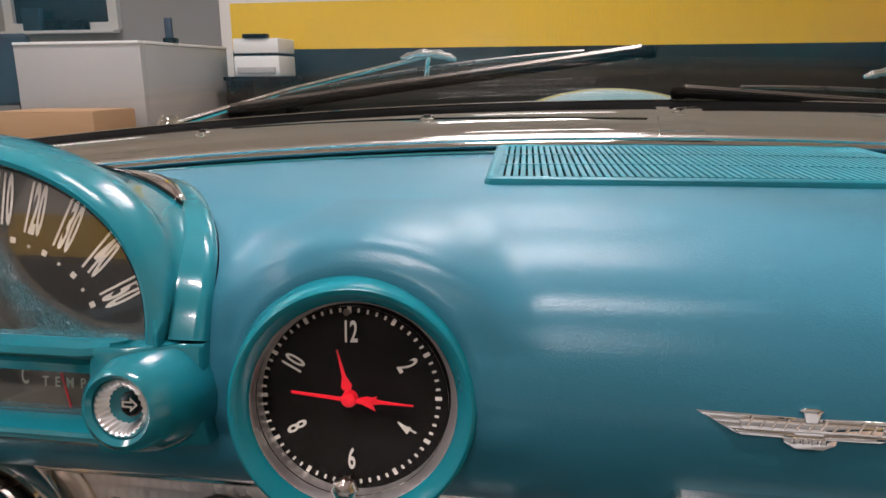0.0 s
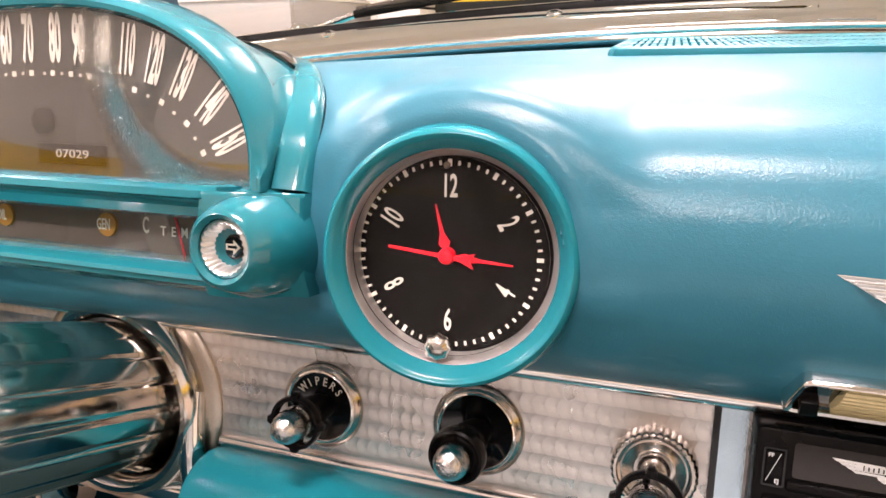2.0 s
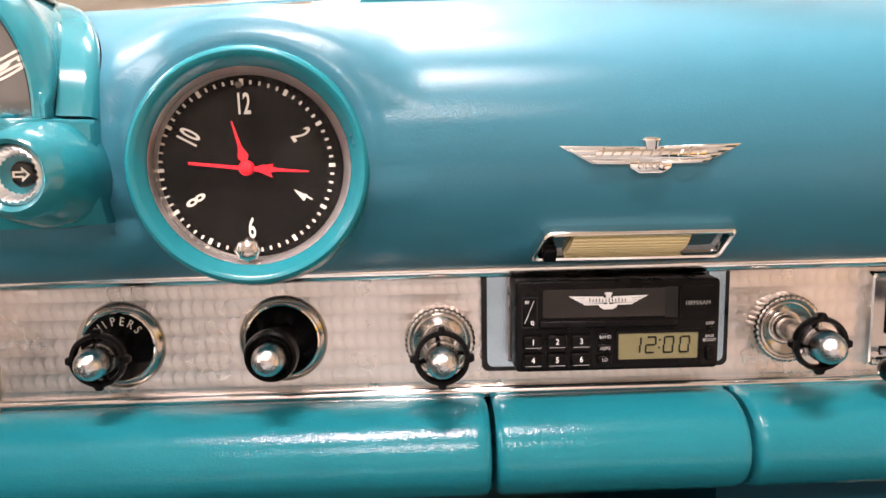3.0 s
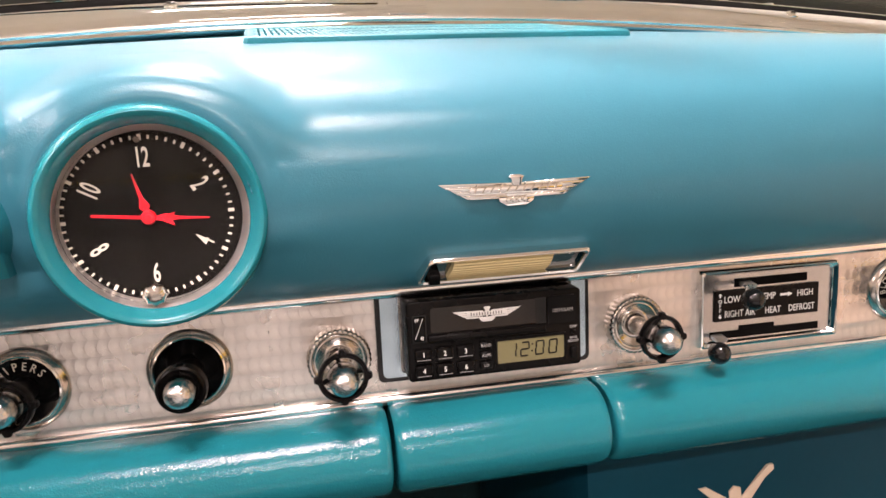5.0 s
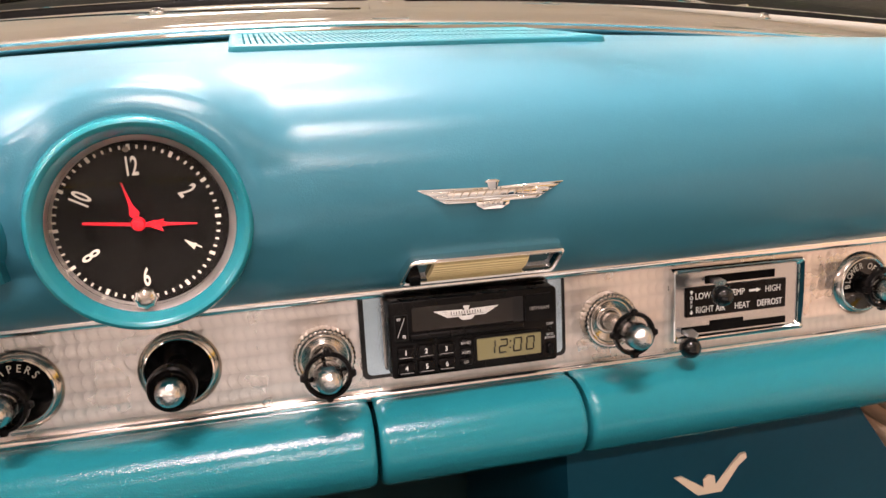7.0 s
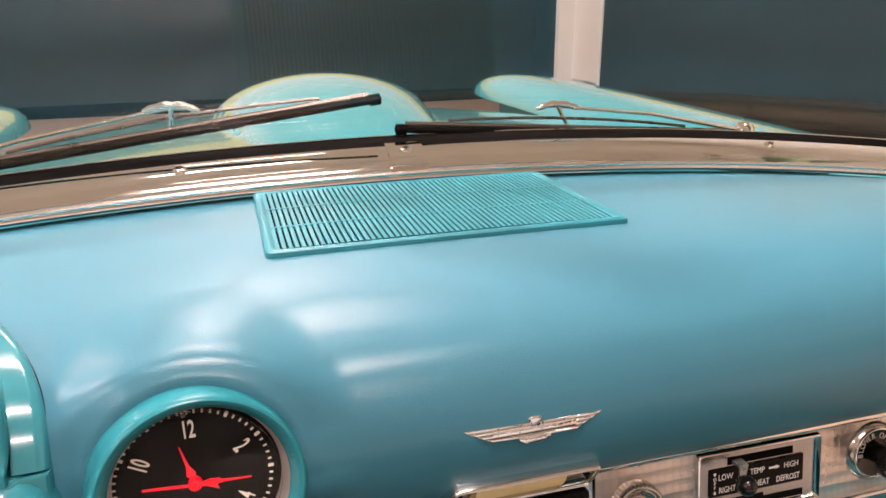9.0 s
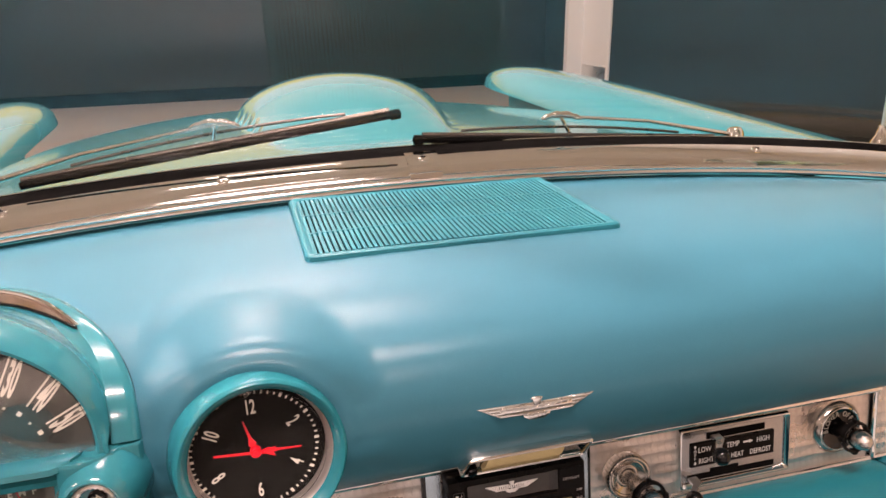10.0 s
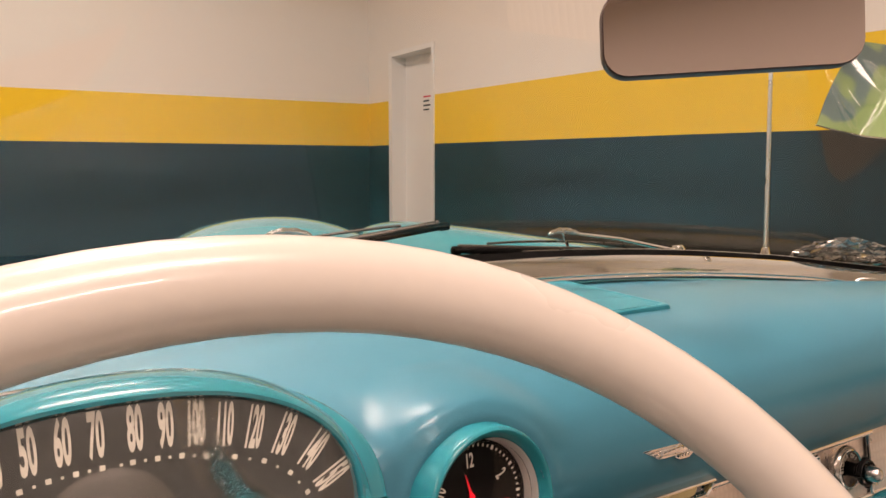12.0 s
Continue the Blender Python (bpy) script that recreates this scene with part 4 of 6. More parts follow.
for t in TW:
    f = min(1, 3.2 * (t - t0) / (t1 - t0), 3.2 * (t1 - t) / (t1 - t0)) ** 0.6
    line = skin(t)
    up = Vector((0.35 * math.cos(t), 0, 1)).normalized()
    span = 0.15 + 2.6 * f
    spots = [line[0].lerp(line[1], 0.1)] + [line[int(span * q)].lerp(line[int(span * q) + 1], span * q - int(span * q)) for q in (0.33, 0.66, 1.0)]
    rows.append([spots[0] - up * 0.004] + [p + up * 0.0012 for p in spots] + [spots[-1] - up * 0.004])
    edge.append(spots[0] + up * 0.0018)
    low.append(spots[-1] + up * 0.0012)
part("top_window", loft(rows, closed_v=True, caps=True), mat("smoked_plastic", (0.09, 0.06, 0.045), 0.12, vary=0.1, bump=0.01), sp, "smoked plastic window in the hood top")
part("window_edge", tube(edge, 0.0016, 8), CHROME, sp, "thin chrome edge")
part("window_edge", tube(low, 0.0010, 8), GLOSSBLACK, sp, "dark edge")
FA, FB = 0.1251, 0.0756
face = part("face", loft([[ring(FA, FB, -0.0185, t), ring(FA, FB, -0.0150, t), (ring(FA, FB, 0, t).x, -0.0150 - OUT, FZ - 0.006), (ring(FA, FB, 0, t).x, -0.0185 - OUT, FZ - 0.006)] for t in TH], closed_v=True, caps=True), SPEEDFACE, sp, "grey speedometer face", smooth=False)
# numeral place and lean, then the mark's step in from it, by miles an hour from the middle of the scale
STEP = ((0, 0.0016, 0.0612, 0, 0.0, 0.0160), (5, 0.0090, 0.0612, 0, 0.002, 0.0158), (15, 0.0238, 0.0603, 1, 0.005, 0.0154), (25, 0.0386, 0.0586, 3, 0.0079, 0.0147), (35, 0.0535, 0.0553, 7, 0.0106, 0.0138), (45, 0.0693, 0.0509, 14, 0.0115, 0.0131), (55, 0.0854, 0.0440, 26, 0.0119, 0.0117), (65, 0.1015, 0.0324, 42, 0.0138, 0.0096), (75, 0.1113, 0.0165, 63, 0.0145, 0.0067))


def number_spot(v):
    s, d = (1 if v >= 75 else -1), abs(v - 75)
    for low, high in zip(STEP, STEP[1:]):
        if low[0] <= d <= high[0]:
            k = (d - low[0]) / (high[0] - low[0])
            x, z, lean, mx, mz = [p + (q - p) * k for p, q in zip(low[1:], high[1:])]
    return s * x, z, -s * lean, s * (x - mx), z - mz


for v in range(10, 151, 5):
    x, z, turn, mx, mz = number_spot(v)
    if v % 10 == 0:
        part("numeral", lettering(str(v), 0.0315, facing(FX + x, -0.0188 - OUT, FZ + z, turn), 0.0001, 0.2 if v > 90 else 0.24, 0.0011), FADED, face, smooth=False)
    h = 0.0013 if v % 10 == 0 else 0.0007
    b = box(-h, h, -h, h, 0.0, 0.0003)
    b.transform(facing(FX + mx, -0.0188 - OUT, FZ + mz, turn))
    part("scale_mark", b, FADED, face, smooth=False)
part("odometer_window", box(FX - 0.004, FX + 0.040, -0.0196 - OUT, -0.0186 - OUT, FZ + 0.001, FZ + 0.0112, 0.0003, 1), DIAL, face, smooth=False)
part("odometer_digits", lettering("07029", 0.0058, facing(FX + 0.0185, -0.0197 - OUT, FZ + 0.0060), 0.0001, 1.5), FADED, face, smooth=False)
part("centre_boss", lathe([(0.007, 0), (0.007, 0.0016), (0.005, 0.003), (0, 0.0034)], facing(FX, -0.0186 - OUT, FZ + 0.022), 32), GLOSSBLACK, face)
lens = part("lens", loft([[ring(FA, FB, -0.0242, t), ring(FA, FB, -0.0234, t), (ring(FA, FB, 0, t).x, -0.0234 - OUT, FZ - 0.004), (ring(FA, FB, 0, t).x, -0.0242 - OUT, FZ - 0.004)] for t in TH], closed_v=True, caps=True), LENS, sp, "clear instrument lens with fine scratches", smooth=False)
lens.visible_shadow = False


def bar(z0, z1, x0, x1, yf, steps):
    """A horizontal moulded bar: steps are (share of height, y) from top to bottom of its front."""
    prof = [(z1 + (z0 - z1) * s, y) for s, y in steps]
    sec = lambda x, near: [(x, max(y, near), z) for z, y in prof] + [(x, 0.06, z0), (x, 0.06, z1)]
    return loft([sec(x0, -0.026), sec(x0 + 0.004, -0.034), sec(x0 + 0.014, -1), sec(x1 - 0.014, -1), sec(x1 - 0.004, -0.034), sec(x1, -0.026)], closed_v=True, caps=True)


for s in (-1, 1):
    plan = [(0.1020, 0.03), (0.1020, -0.0440), (0.1060, -0.0485), (0.1160, -0.0490), (0.1240, -0.0470), (0.1300, -0.0435), (0.1345, -0.0400), (0.1370, -0.0355), (0.1400, -0.0335), (0.1470, -0.0318), (0.1484, -0.0300), (0.1484, 0.03)]
    part("foot_panel", loft([[(FX + s * x * (1 if x < 0.12 else 1 - c * 0.3), y + c, z) for x, y in plan] for z, c in ((0.866, 0.006), (0.874, 0.002), (0.880, 0), (0.9115, 0), (0.9132, 0.0002), (FOOT - 0.0003, 0.0008))], closed_v=True, caps=True), TEAL, sp)


sp["bx"], sp["by"], sp["bz"] = sp["bx"] - 0.003, sp["by"] + OUT - 0.003, sp["bz"] - 0.001
part("upper_bar", bar(0.8985, 0.9155, FX - 0.114, FX + 0.114, 0, ((0, -0.028), (0.06, -0.036), (0.16, -0.040), (0.34, -0.041), (0.42, -0.036), (0.50, -0.035), (0.6, -0.038), (0.85, -0.036), (0.97, -0.030), (1, -0.018))), TEAL, sp)
part("lower_bar", bar(0.8640, 0.8780, FX - 0.124, FX + 0.124, 0, ((0, -0.018), (0.06, -0.030), (0.25, -0.036), (0.4, -0.0365), (0.5, -0.033), (0.62, -0.034), (0.9, -0.028), (1, -0.02))), TEAL, sp)
for s in (-1, 1):
    part("slot_end", box(min(FX + s * 0.098, FX + s * 0.136), max(FX + s * 0.098, FX + s * 0.136), -0.030, 0.05, 0.870, 0.905, 0.004, 2), TEAL, sp)
    bx = FX + s * 0.123
    bmx = frame_on(Vector((bx, 0.03, 0.8905)), (-0.03 * s, -1, -0.02))
    boss = part("signal_boss", lathe([(0.0290, 0.0), (0.0275, 0.040), (0.0258, 0.052), (0.0240, 0.060), (0.0205, 0.068), (0.0178, 0.0745), (0.0152, 0.0762), (0.0132, 0.0745), (0.0128, 0.070), (0.0128, 0.0)], bmx, 40, close=True), TEAL, sp)
    part("signal_ring", lathe([(0.0127, 0.0735), (0.0116, 0.0745), (0.0104, 0.0735), (0.0085, 0.066), (0.0060, 0.0635), (0.0, 0.0635)], bmx, 72, ripple=lambda k, r, h: 1 - 0.06 * (k % 3 == 0) * (0.008 < r < 0.0120)), STEEL, boss, "fluted bright metal ring")
    part("signal_lens", lathe([(0.0056, 0.0634), (0.0056, 0.0665), (0.0048, 0.0672), (0, 0.0674)], bmx, 28), GLOSSBLACK, boss)
    ar = [(-0.0036, -0.0014), (-0.0036, 0.0014), (0.0004, 0.0014), (0.0004, 0.0032), (0.0040, 0.0), (0.0004, -0.0032), (0.0004, -0.0014)]
    ai = [(-0.0027, -0.0006), (-0.0027, 0.0006), (0.0012, 0.0006), (0.0012, 0.0014), (0.0027, 0.0), (0.0012, -0.0014), (0.0012, -0.0006)]
    part("arrow", ring_plate(ar, ai, bmx @ Matrix.Rotation(radians(180 if s > 0 else 0), 4, "Z") @ Matrix.Scale(-1, 4, (1, 0, 0)) @ Matrix.Translation((0, 0, 0.0674)), 0.0002), PRINT, boss, smooth=False)
slot = part("gauge_plate", box(FX - 0.120, FX + 0.120, -0.012, -0.008, 0.873, 0.904), GAUGE, sp, "grey gauge strip", smooth=False)
for word, gx in (("GEN", 0.0260), ("OIL", -0.045)):
    part("jewel", lathe([(0.0062, 0), (0.0060, 0.0014), (0, 0.0022)], facing(FX + gx + 0.001, -0.0121, 0.890), 24), AMBER, slot, "amber warning jewel")
    part("caption", lettering(word, 0.0080, facing(FX + gx, -0.0145, 0.890), 0.0001, 0.55, 0.0001), PRINT, slot, smooth=False)
part("caption", lettering("C", 0.0115, facing(FX + 0.0510, -0.0123, 0.8910), 0.0001, 0.5, 0.0002), PRINT, slot, smooth=False)
part("caption", lettering("T  E  M  P", 0.0068, facing(FX + 0.0715, -0.0123, 0.8890), 0.0001, 0.82, 0.0001), PRINT, slot, smooth=False)
part("gauge_needle", tube([(FX + 0.076, -0.0138, 0.878), (FX + 0.070, -0.0138, 0.899)], 0.0005, 6), RED, slot)
gl = part("gauge_lens", box(FX - 0.118, FX + 0.118, -0.0225, -0.0212, 0.876, 0.900), GLASS, sp, smooth=False)
gl.visible_shadow = False


# ---------- knobs ----------
def knob(x, z, kind, word="", lugs=True, reach=1.0):
    """A pull knob: chrome ring or knurled collar, stalk, lobed black grip and bright domed tip."""
    words = {"dish": "black pull switch with bright tip in a chrome ringed dish", "collar": "black pull switch with bright tip behind a knurled collar"}
    t = thing("pull_switch", (x, PY, z), words[kind], "switch", "pull switches")
    m = facing(x, PY, z)
    if kind == "dish":
        part("chrome_ring", lathe([(0.0206, -0.001), (0.0206, 0.0038), (0.0202, 0.0050), (0.0195, 0.0054), (0.0188, 0.0048), (0.0184, 0.0035), (0.0184, -0.001)], m, 48, close=True), CHROME, t)
        part("washer", lathe([(0.0242, 0.0002), (0.0240, 0.0009), (0.0222, 0.0028), (0.0208, 0.0038), (0.0203, 0.0036), (0.0203, 0.0002)], m, 48, close=True), NICKEL, t)
        d = part("dish", lathe([(0.0186, 0.0040), (0.0170, 0.0034), (0.0100, 0.0012), (0.0, 0.0010)], m, 40), GLOSSBLACK, t)
        if word:
            n = len(word)
            for i, c in enumerate(word):
                if c == " ":
                    continue
                a = radians(50 - 100 * i / max(1, n - 1)) if n < 8 else radians(95 - 150 * i / max(1, n - 1))
                mm = m @ Matrix.Rotation(a, 4, "Z") @ Matrix.Translation((0, 0.0138, 0.0032))
                part("letter", lettering(c, 0.0068, mm, 0.0002, 0.8), FADED, d, smooth=False)
        part("stalk", lathe([(0.0075, 0.0), (0.0075, 0.012), (0.0090, 0.013), (0.0090, 0.018), (0.0078, 0.019), (0.0078, 0.024), (0.0, 0.024)], m, 28), BLACK, t)
    else:
        part("collar", lathe([(0.0190, -0.001), (0.0193, 0.001), (0.0193, 0.0092), (0.0187, 0.0106), (0.0178, 0.0110), (0.0166, 0.0110), (0.0160, 0.0102), (0.0158, -0.001)], m, 108, ripple=lambda k, r, h: 1 - 0.042 * (k % 3 == 0) * (r > 0.0186), close=True), NICKEL, t, "knurled metal collar")
        part("dish", lathe([(0.0160, 0.0098), (0.0150, 0.0092), (0.0142, 0.0094), (0.0120, 0.0078), (0.0095, 0.0068), (0.0088, 0.0072), (0.0072, 0.0070), (0.0060, 0.0050), (0, 0.005)], m, 48), NICKEL, t, "stepped metal dish")
        part("stalk", lathe([(0.0062, 0.004), (0.0060, 0.012), (0.0052, 0.022), (0.0060, 0.030), (0.0, 0.030)], m, 24), BRIGHT, t, "bright metal shaft")
    m = m @ Matrix.Translation((0, 0, 0.034 * (reach - 1)))
    if lugs:
        part("grip", lathe([(0.0, 0.0235), (0.0062, 0.0240), (0.0075, 0.0275), (0.0082, 0.0300), (0.0086, 0.0345), (0.0, 0.0345)], m, 32), BLACK, t)
        part("finger_ring", lathe([(0.0114, 0.0315), (0.0126, 0.0310), (0.0140, 0.0320), (0.0142, 0.0350), (0.0136, 0.0365), (0.0118, 0.0362), (0.0112, 0.0345)], m, 72, ripple=lambda k, r, h: 1 + 0.14 * ((k % 18) in (0, 1, 17)) * (r > 0.0125), close=True), BLACK, t, "thin black ring with four lugs")
        for a in (0, 90, 180, 270):
            mm = m @ Matrix.Rotation(radians(a + 12), 4, "Z")
            part("web", tube([mm @ Vector((0.0070, 0, 0.0300)), mm @ Vector((0.0122, 0, 0.0335))], 0.0014, 8), BLACK, t)
    else:
        part("grip", lathe([(0.0, 0.0235), (0.0070, 0.0240), (0.0115, 0.0262), (0.0134, 0.0300), (0.0137, 0.0340), (0.0130, 0.0368), (0.0118, 0.0374), (0.0100, 0.0362), (0.0092, 0.0350), (0.0, 0.0345)], m, 56), BLACK, t)
    part("tip", lathe([(0.0086, 0.034), (0.0086, 0.0400), (0.0078, 0.0445), (0.0060, 0.0482), (0.0032, 0.0500), (0, 0.0506)], m, 32), TIP, t, "bright domed tip")
    return t


knob(-0.266, 0.795, "dish", "WIPERS", True, 0.84)
knob(-0.1775, 0.7965, "dish", "", False)
knob(-0.0915, 0.7950, "collar", reach=1.2)
knob(0.1010, 0.7975, "collar", reach=1.2)
knob(0.3085, 0.8015, "dish", "BLOWER OFF", reach=0.6)

# ---------- radio ----------
rd = thing("car_radio", (0, PY, 0.80), "black cassette radio with display in a worn chrome surround", "car radio")
RM = facing(0.001, PY, 0.8058)
part("gasket", ring_plate(rounded(0.1385, 0.0605, 0.004), rounded(0.128, 0.0515, 0.003), RM, 0.0030), GLOSSBLACK, rd, "black gasket", smooth=False)
part("surround", ring_plate(rounded(0.1325, 0.0545, 0.0035), rounded(0.112, 0.0495, 0.002, cx=0.001), RM @ Matrix.Translation((0, 0, 0.001)), 0.0035), PITTED, rd, "worn chrome surround")
NF = 0.0235
body_ = part("nose", slab(rounded(0.1085, 0.0486, 0.0025, cx=0.001, cy=-0.0007), RM, NF, 0.0012), BLACK, rd, "black plastic front")
R0 = PY - NF
rx, rz = 0.0023, 0.8058


def rface(x, z):
    return facing(x, R0 - 0.0001, z)


part("cassette_window", slab(rounded(0.0700, 0.0150, 0.0015), rface(-0.0030, 0.8175), 0.0004), mat("smoked_window", (0.013, 0.0085, 0.006), 0.08, vary=0.2, scale=30, bump=0.0), body_, "smoked brown cassette door", smooth=False)
part("cassette_lip", box(-0.040, 0.033, R0 - 0.0028, R0, 0.8045, 0.8088, 0.0012, 2), BLACK, body_)
part("door_recess", box(0.0268, 0.0335, R0 - 0.0006, R0, 0.809, 0.8255), GLOSSBLACK, body_, smooth=False)
part("side_plate", slab(rounded(0.0185, 0.0175, 0.002), rface(0.0440, 0.8170), 0.0006), BLACK, body_, smooth=False)
part("band_caption", lettering("18FM/6AM", 0.0032, rface(0.0440, 0.8165) @ Matrix.Translation((0, 0, 0.0008)), 0.0001, 0.95), GREYPRINT, body_, smooth=False)
part("lcd", slab(rounded(0.0425, 0.0142, 0.0008), rface(0.0235, 0.7938), 0.0004), LCD, body_, "olive backlit display", smooth=False)
part("lcd_frame", ring_plate(rounded(0.0455, 0.0174, 0.001), rounded(0.0425, 0.0142, 0.0008), rface(0.0235, 0.7938), 0.0008), BLACK, body_, smooth=False)


def seg_digit(d, x, z, h, w):
    on = {"0": "abcdef", "1": "bc", "2": "abged"}[d]
    s = 0.0009
    spots = {"a": (0, h / 2, w, s), "g": (0, 0, w, s), "d": (0, -h / 2, w, s), "f": (-w / 2, h / 4, s, h / 2), "b": (w / 2, h / 4, s, h / 2), "e": (-w / 2, -h / 4, s, h / 2), "c": (w / 2, -h / 4, s, h / 2)}
    for c in on:
        cx, cz, ww, hh = spots[c]
        sk = 0.12 * cz
        b = box(x + cx + sk - ww * 0.46, x + cx + sk + ww * 0.46, R0 - 0.0008, R0 - 0.0006, z + cz - hh * 0.46, z + cz + hh * 0.46)
        part("lcd_segment", b, GLOSSBLACK, body_, smooth=False)


for d, x in (("1", 0.0115), ("2", 0.0195), ("0", 0.0290), ("0", 0.0375)):
    seg_digit(d, x, 0.7944, 0.0084, 0.0048)
for cx, cz in ((0.02425, 0.7970), (0.02405, 0.7928)):
    part("lcd_dot", box(cx - 0.00045, cx + 0.00045, R0 - 0.0008, R0 - 0.0006, cz - 0.0004, cz + 0.0004), GLOSSBLACK, body_, smooth=False)
for k in range(6):
    bx_, bz_ = -0.0432 + 0.0127 * (k % 3), 0.7972 - 0.0098 * (k // 3)
    bt = part("preset_button", box(bx_ - 0.0052, bx_ + 0.0052, R0 - 0.0026, R0, bz_ - 0.0037, bz_ + 0.0037, 0.0011, 2), BLACK, body_)
    # Highlight on the button's lower bevel, drawn as a thin grey line.
    part("edge_highlight", box(bx_ - 0.0042, bx_ + 0.0042, R0 - 0.00275, R0 - 0.0024, bz_ - 0.0027, bz_ - 0.00245), GREYPRINT, bt, smooth=False)
    part("button_digit", lettering(str(k + 1), 0.0043, facing(bx_, R0 - 0.0027, bz_ + 0.0004), 0.0001, 0.9), WHITEPRINT, bt, smooth=False)
for k, word in enumerate(("BAND", "AS/PS", "LO")):
    bz_ = 0.7995 - 0.0062 * k
    bt = part("mode_button", box(-0.0088, -0.0014, R0 - 0.0018, R0, bz_ - 0.0021, bz_ + 0.0021, 0.0005, 1), BLACK, body_)
    part("button_word", lettering(word, 0.0026, facing(-0.0051, R0 - 0.0019, bz_), 0.0001, 0.9), GREYPRINT, bt, smooth=False)
bt = part("eject_button", box(-0.0482, -0.0416, R0 - 0.002, R0, 0.8062, 0.8205, 0.0006, 2), BLACK, body_)
part("button_frame", ring_plate(rounded(0.0086, 0.0166, 0.0008), rounded(0.0070, 0.0148, 0.0006), rface(-0.0449, 0.81335), 0.0009), GLOSSBLACK, body_, smooth=False)
part("button_word", lettering("FF", 0.0025, facing(-0.0464, R0 - 0.0021, 0.8188), 0.0001), WHITEPRINT, bt, smooth=False)
part("button_word", lettering("EJ", 0.0025, facing(-0.0436, R0 - 0.0021, 0.8080), 0.0001), WHITEPRINT, bt, smooth=False)
part("button_stroke", tube([(-0.0476, R0 - 0.0021, 0.8078), (-0.0428, R0 - 0.0021, 0.8198)], 0.00011, 6), WHITEPRINT, bt, smooth=False)
part("caption", lettering("DISP", 0.0023, rface(0.0512, 0.8052), 0.0001), GREYPRINT, body_, smooth=False)
part("small_button", lathe([(0.0014, 0), (0.0012, 0.0012), (0, 0.0014)], rface(0.0512, 0.8022), 14), BLACK, body_)
part("caption", lettering("BASS\nBOOST", 0.0022, rface(0.0512, 0.7972), 0.0001), GREYPRINT, body_, smooth=False)
part("boost_button", box(0.0493, 0.0531, R0 - 0.0016, R0, 0.7855, 0.7925, 0.0005, 1), BLACK, body_)


def winged_badge(m, span, tall, depth, parent, material, relief):
    """A bird badge: stepped wings to both sides, head above and tail below."""
    w = span / 2
    for s in (-1, 1):
        for k in range(4):
            z1 = tall * (0.20 - 0.13 * k)
            tip = w * (1 - 0.11 * k)
            pts = [(s * w * 0.12, z1), (s * tip, z1 + tall * 0.05), (s * (tip - w * 0.08), z1 - tall * 0.075), (s * w * 0.12, z1 - tall * 0.085)]
            part("feather", slab(pts if s > 0 else pts[::-1], m, depth * (1 + 0.25 * k), depth * 0.25), material, parent)
    if relief:
        plate = [(-w * 0.97, tall * 0.20), (w * 0.97, tall * 0.20), (w * 0.62, -tall * 0.26), (-w * 0.62, -tall * 0.26)]
        part("wing_plate", slab(plate[::-1], m, depth * 0.85, depth * 0.2), material, parent)
    part("script_bar", slab(rounded(span * 0.60, tall * 0.26, tall * 0.1, 3, 0, tall * 0.0), m, depth * 1.9, depth * 0.3), material, parent)
    if relief:
        for i in range(11):
            x = span * (-0.26 + 0.052 * i)
            part("script_stroke", tube([m @ Vector((x - 0.001, -tall * 0.07, depth * 2.0)), m @ Vector((x + 0.0012, tall * (0.11 if i % 3 else 0.17), depth * 2.0))], 0.0004, 6), material, parent)
    head = [(-0.05, 0.1), (-0.07, 0.36), (-0.11, 0.42), (-0.06, 0.5), (0.05, 0.5), (0.11, 0.44), (0.08, 0.36), (0.06, 0.1)]
    part("head", slab([(x * span * 0.5, z * tall * 0.88) for x, z in head][::-1], m, depth * 2.2, depth * 0.4), material, parent)
    tail = [(-0.24, -0.22), (0.24, -0.22), (0.22, -0.38), (0.12, -0.52), (-0.12, -0.52), (-0.22, -0.38)]
    part("tail", slab([(x * span * 0.5, z * tall) for x, z in tail][::-1], m, depth * 1.6, depth * 0.4), material, parent)
    if relief:
        for i in range(4):
            x = span * (-0.055 + 0.037 * i)
            part("tail_bead", lathe([(0.0014, 0), (0.0012, 0.0008), (0, 0.001)], m @ Matrix.Translation((x, -tall * 0.33, depth * 1.6)), 10), material, parent)


bd = part("door_badge", box(-0.004, -0.003, R0 - 0.0006, R0 - 0.0005, 0.817, 0.818), WHITEPRINT, body_, smooth=False)
winged_badge(rface(-0.0035, 0.8190) @ Matrix.Translation((0, 0, 0.0005)), 0.042, 0.0095, 0.00008, bd, WHITEPRINT, False)
for i in range(12):
    part("script_stroke", box(-0.0135 + 0.0017 * i, -0.0131 + 0.0017 * i, R0 - 0.0011, R0 - 0.0008, 0.8182, 0.8198 + 0.0004 * (i % 3 == 0)), BLACK, bd, smooth=False)
em = thing("winged_emblem", (0.0075, -0.031, 0.895), "chrome winged bird emblem pinned to the pad", "emblem")
winged_badge(facing(0.0066, -0.0305, 0.8947) @ Matrix.Rotation(radians(-1), 4, "X"), 0.087, 0.0175, 0.0011, em, CHROME, True)

# ---------- map light ----------
ml = thing("map_light", (0.004, 0.0, 0.848), "chrome map light with a ribbed cream lens under the pad", "map light")
MM = facing(0.003, -0.0175, 0.8505) @ Matrix.Rotation(radians(25), 4, "X")


def tray_row(d, h):
    """The slanted outline of the lamp, drawn in by d, at the height h."""
    return [MM @ Vector((x + 0.40 * z + 0.0006, z, h)) for x, z in rounded(0.0950 - 2 * d, 0.0172 - 2 * d, 0.0030 - 0.5 * d, 4)]


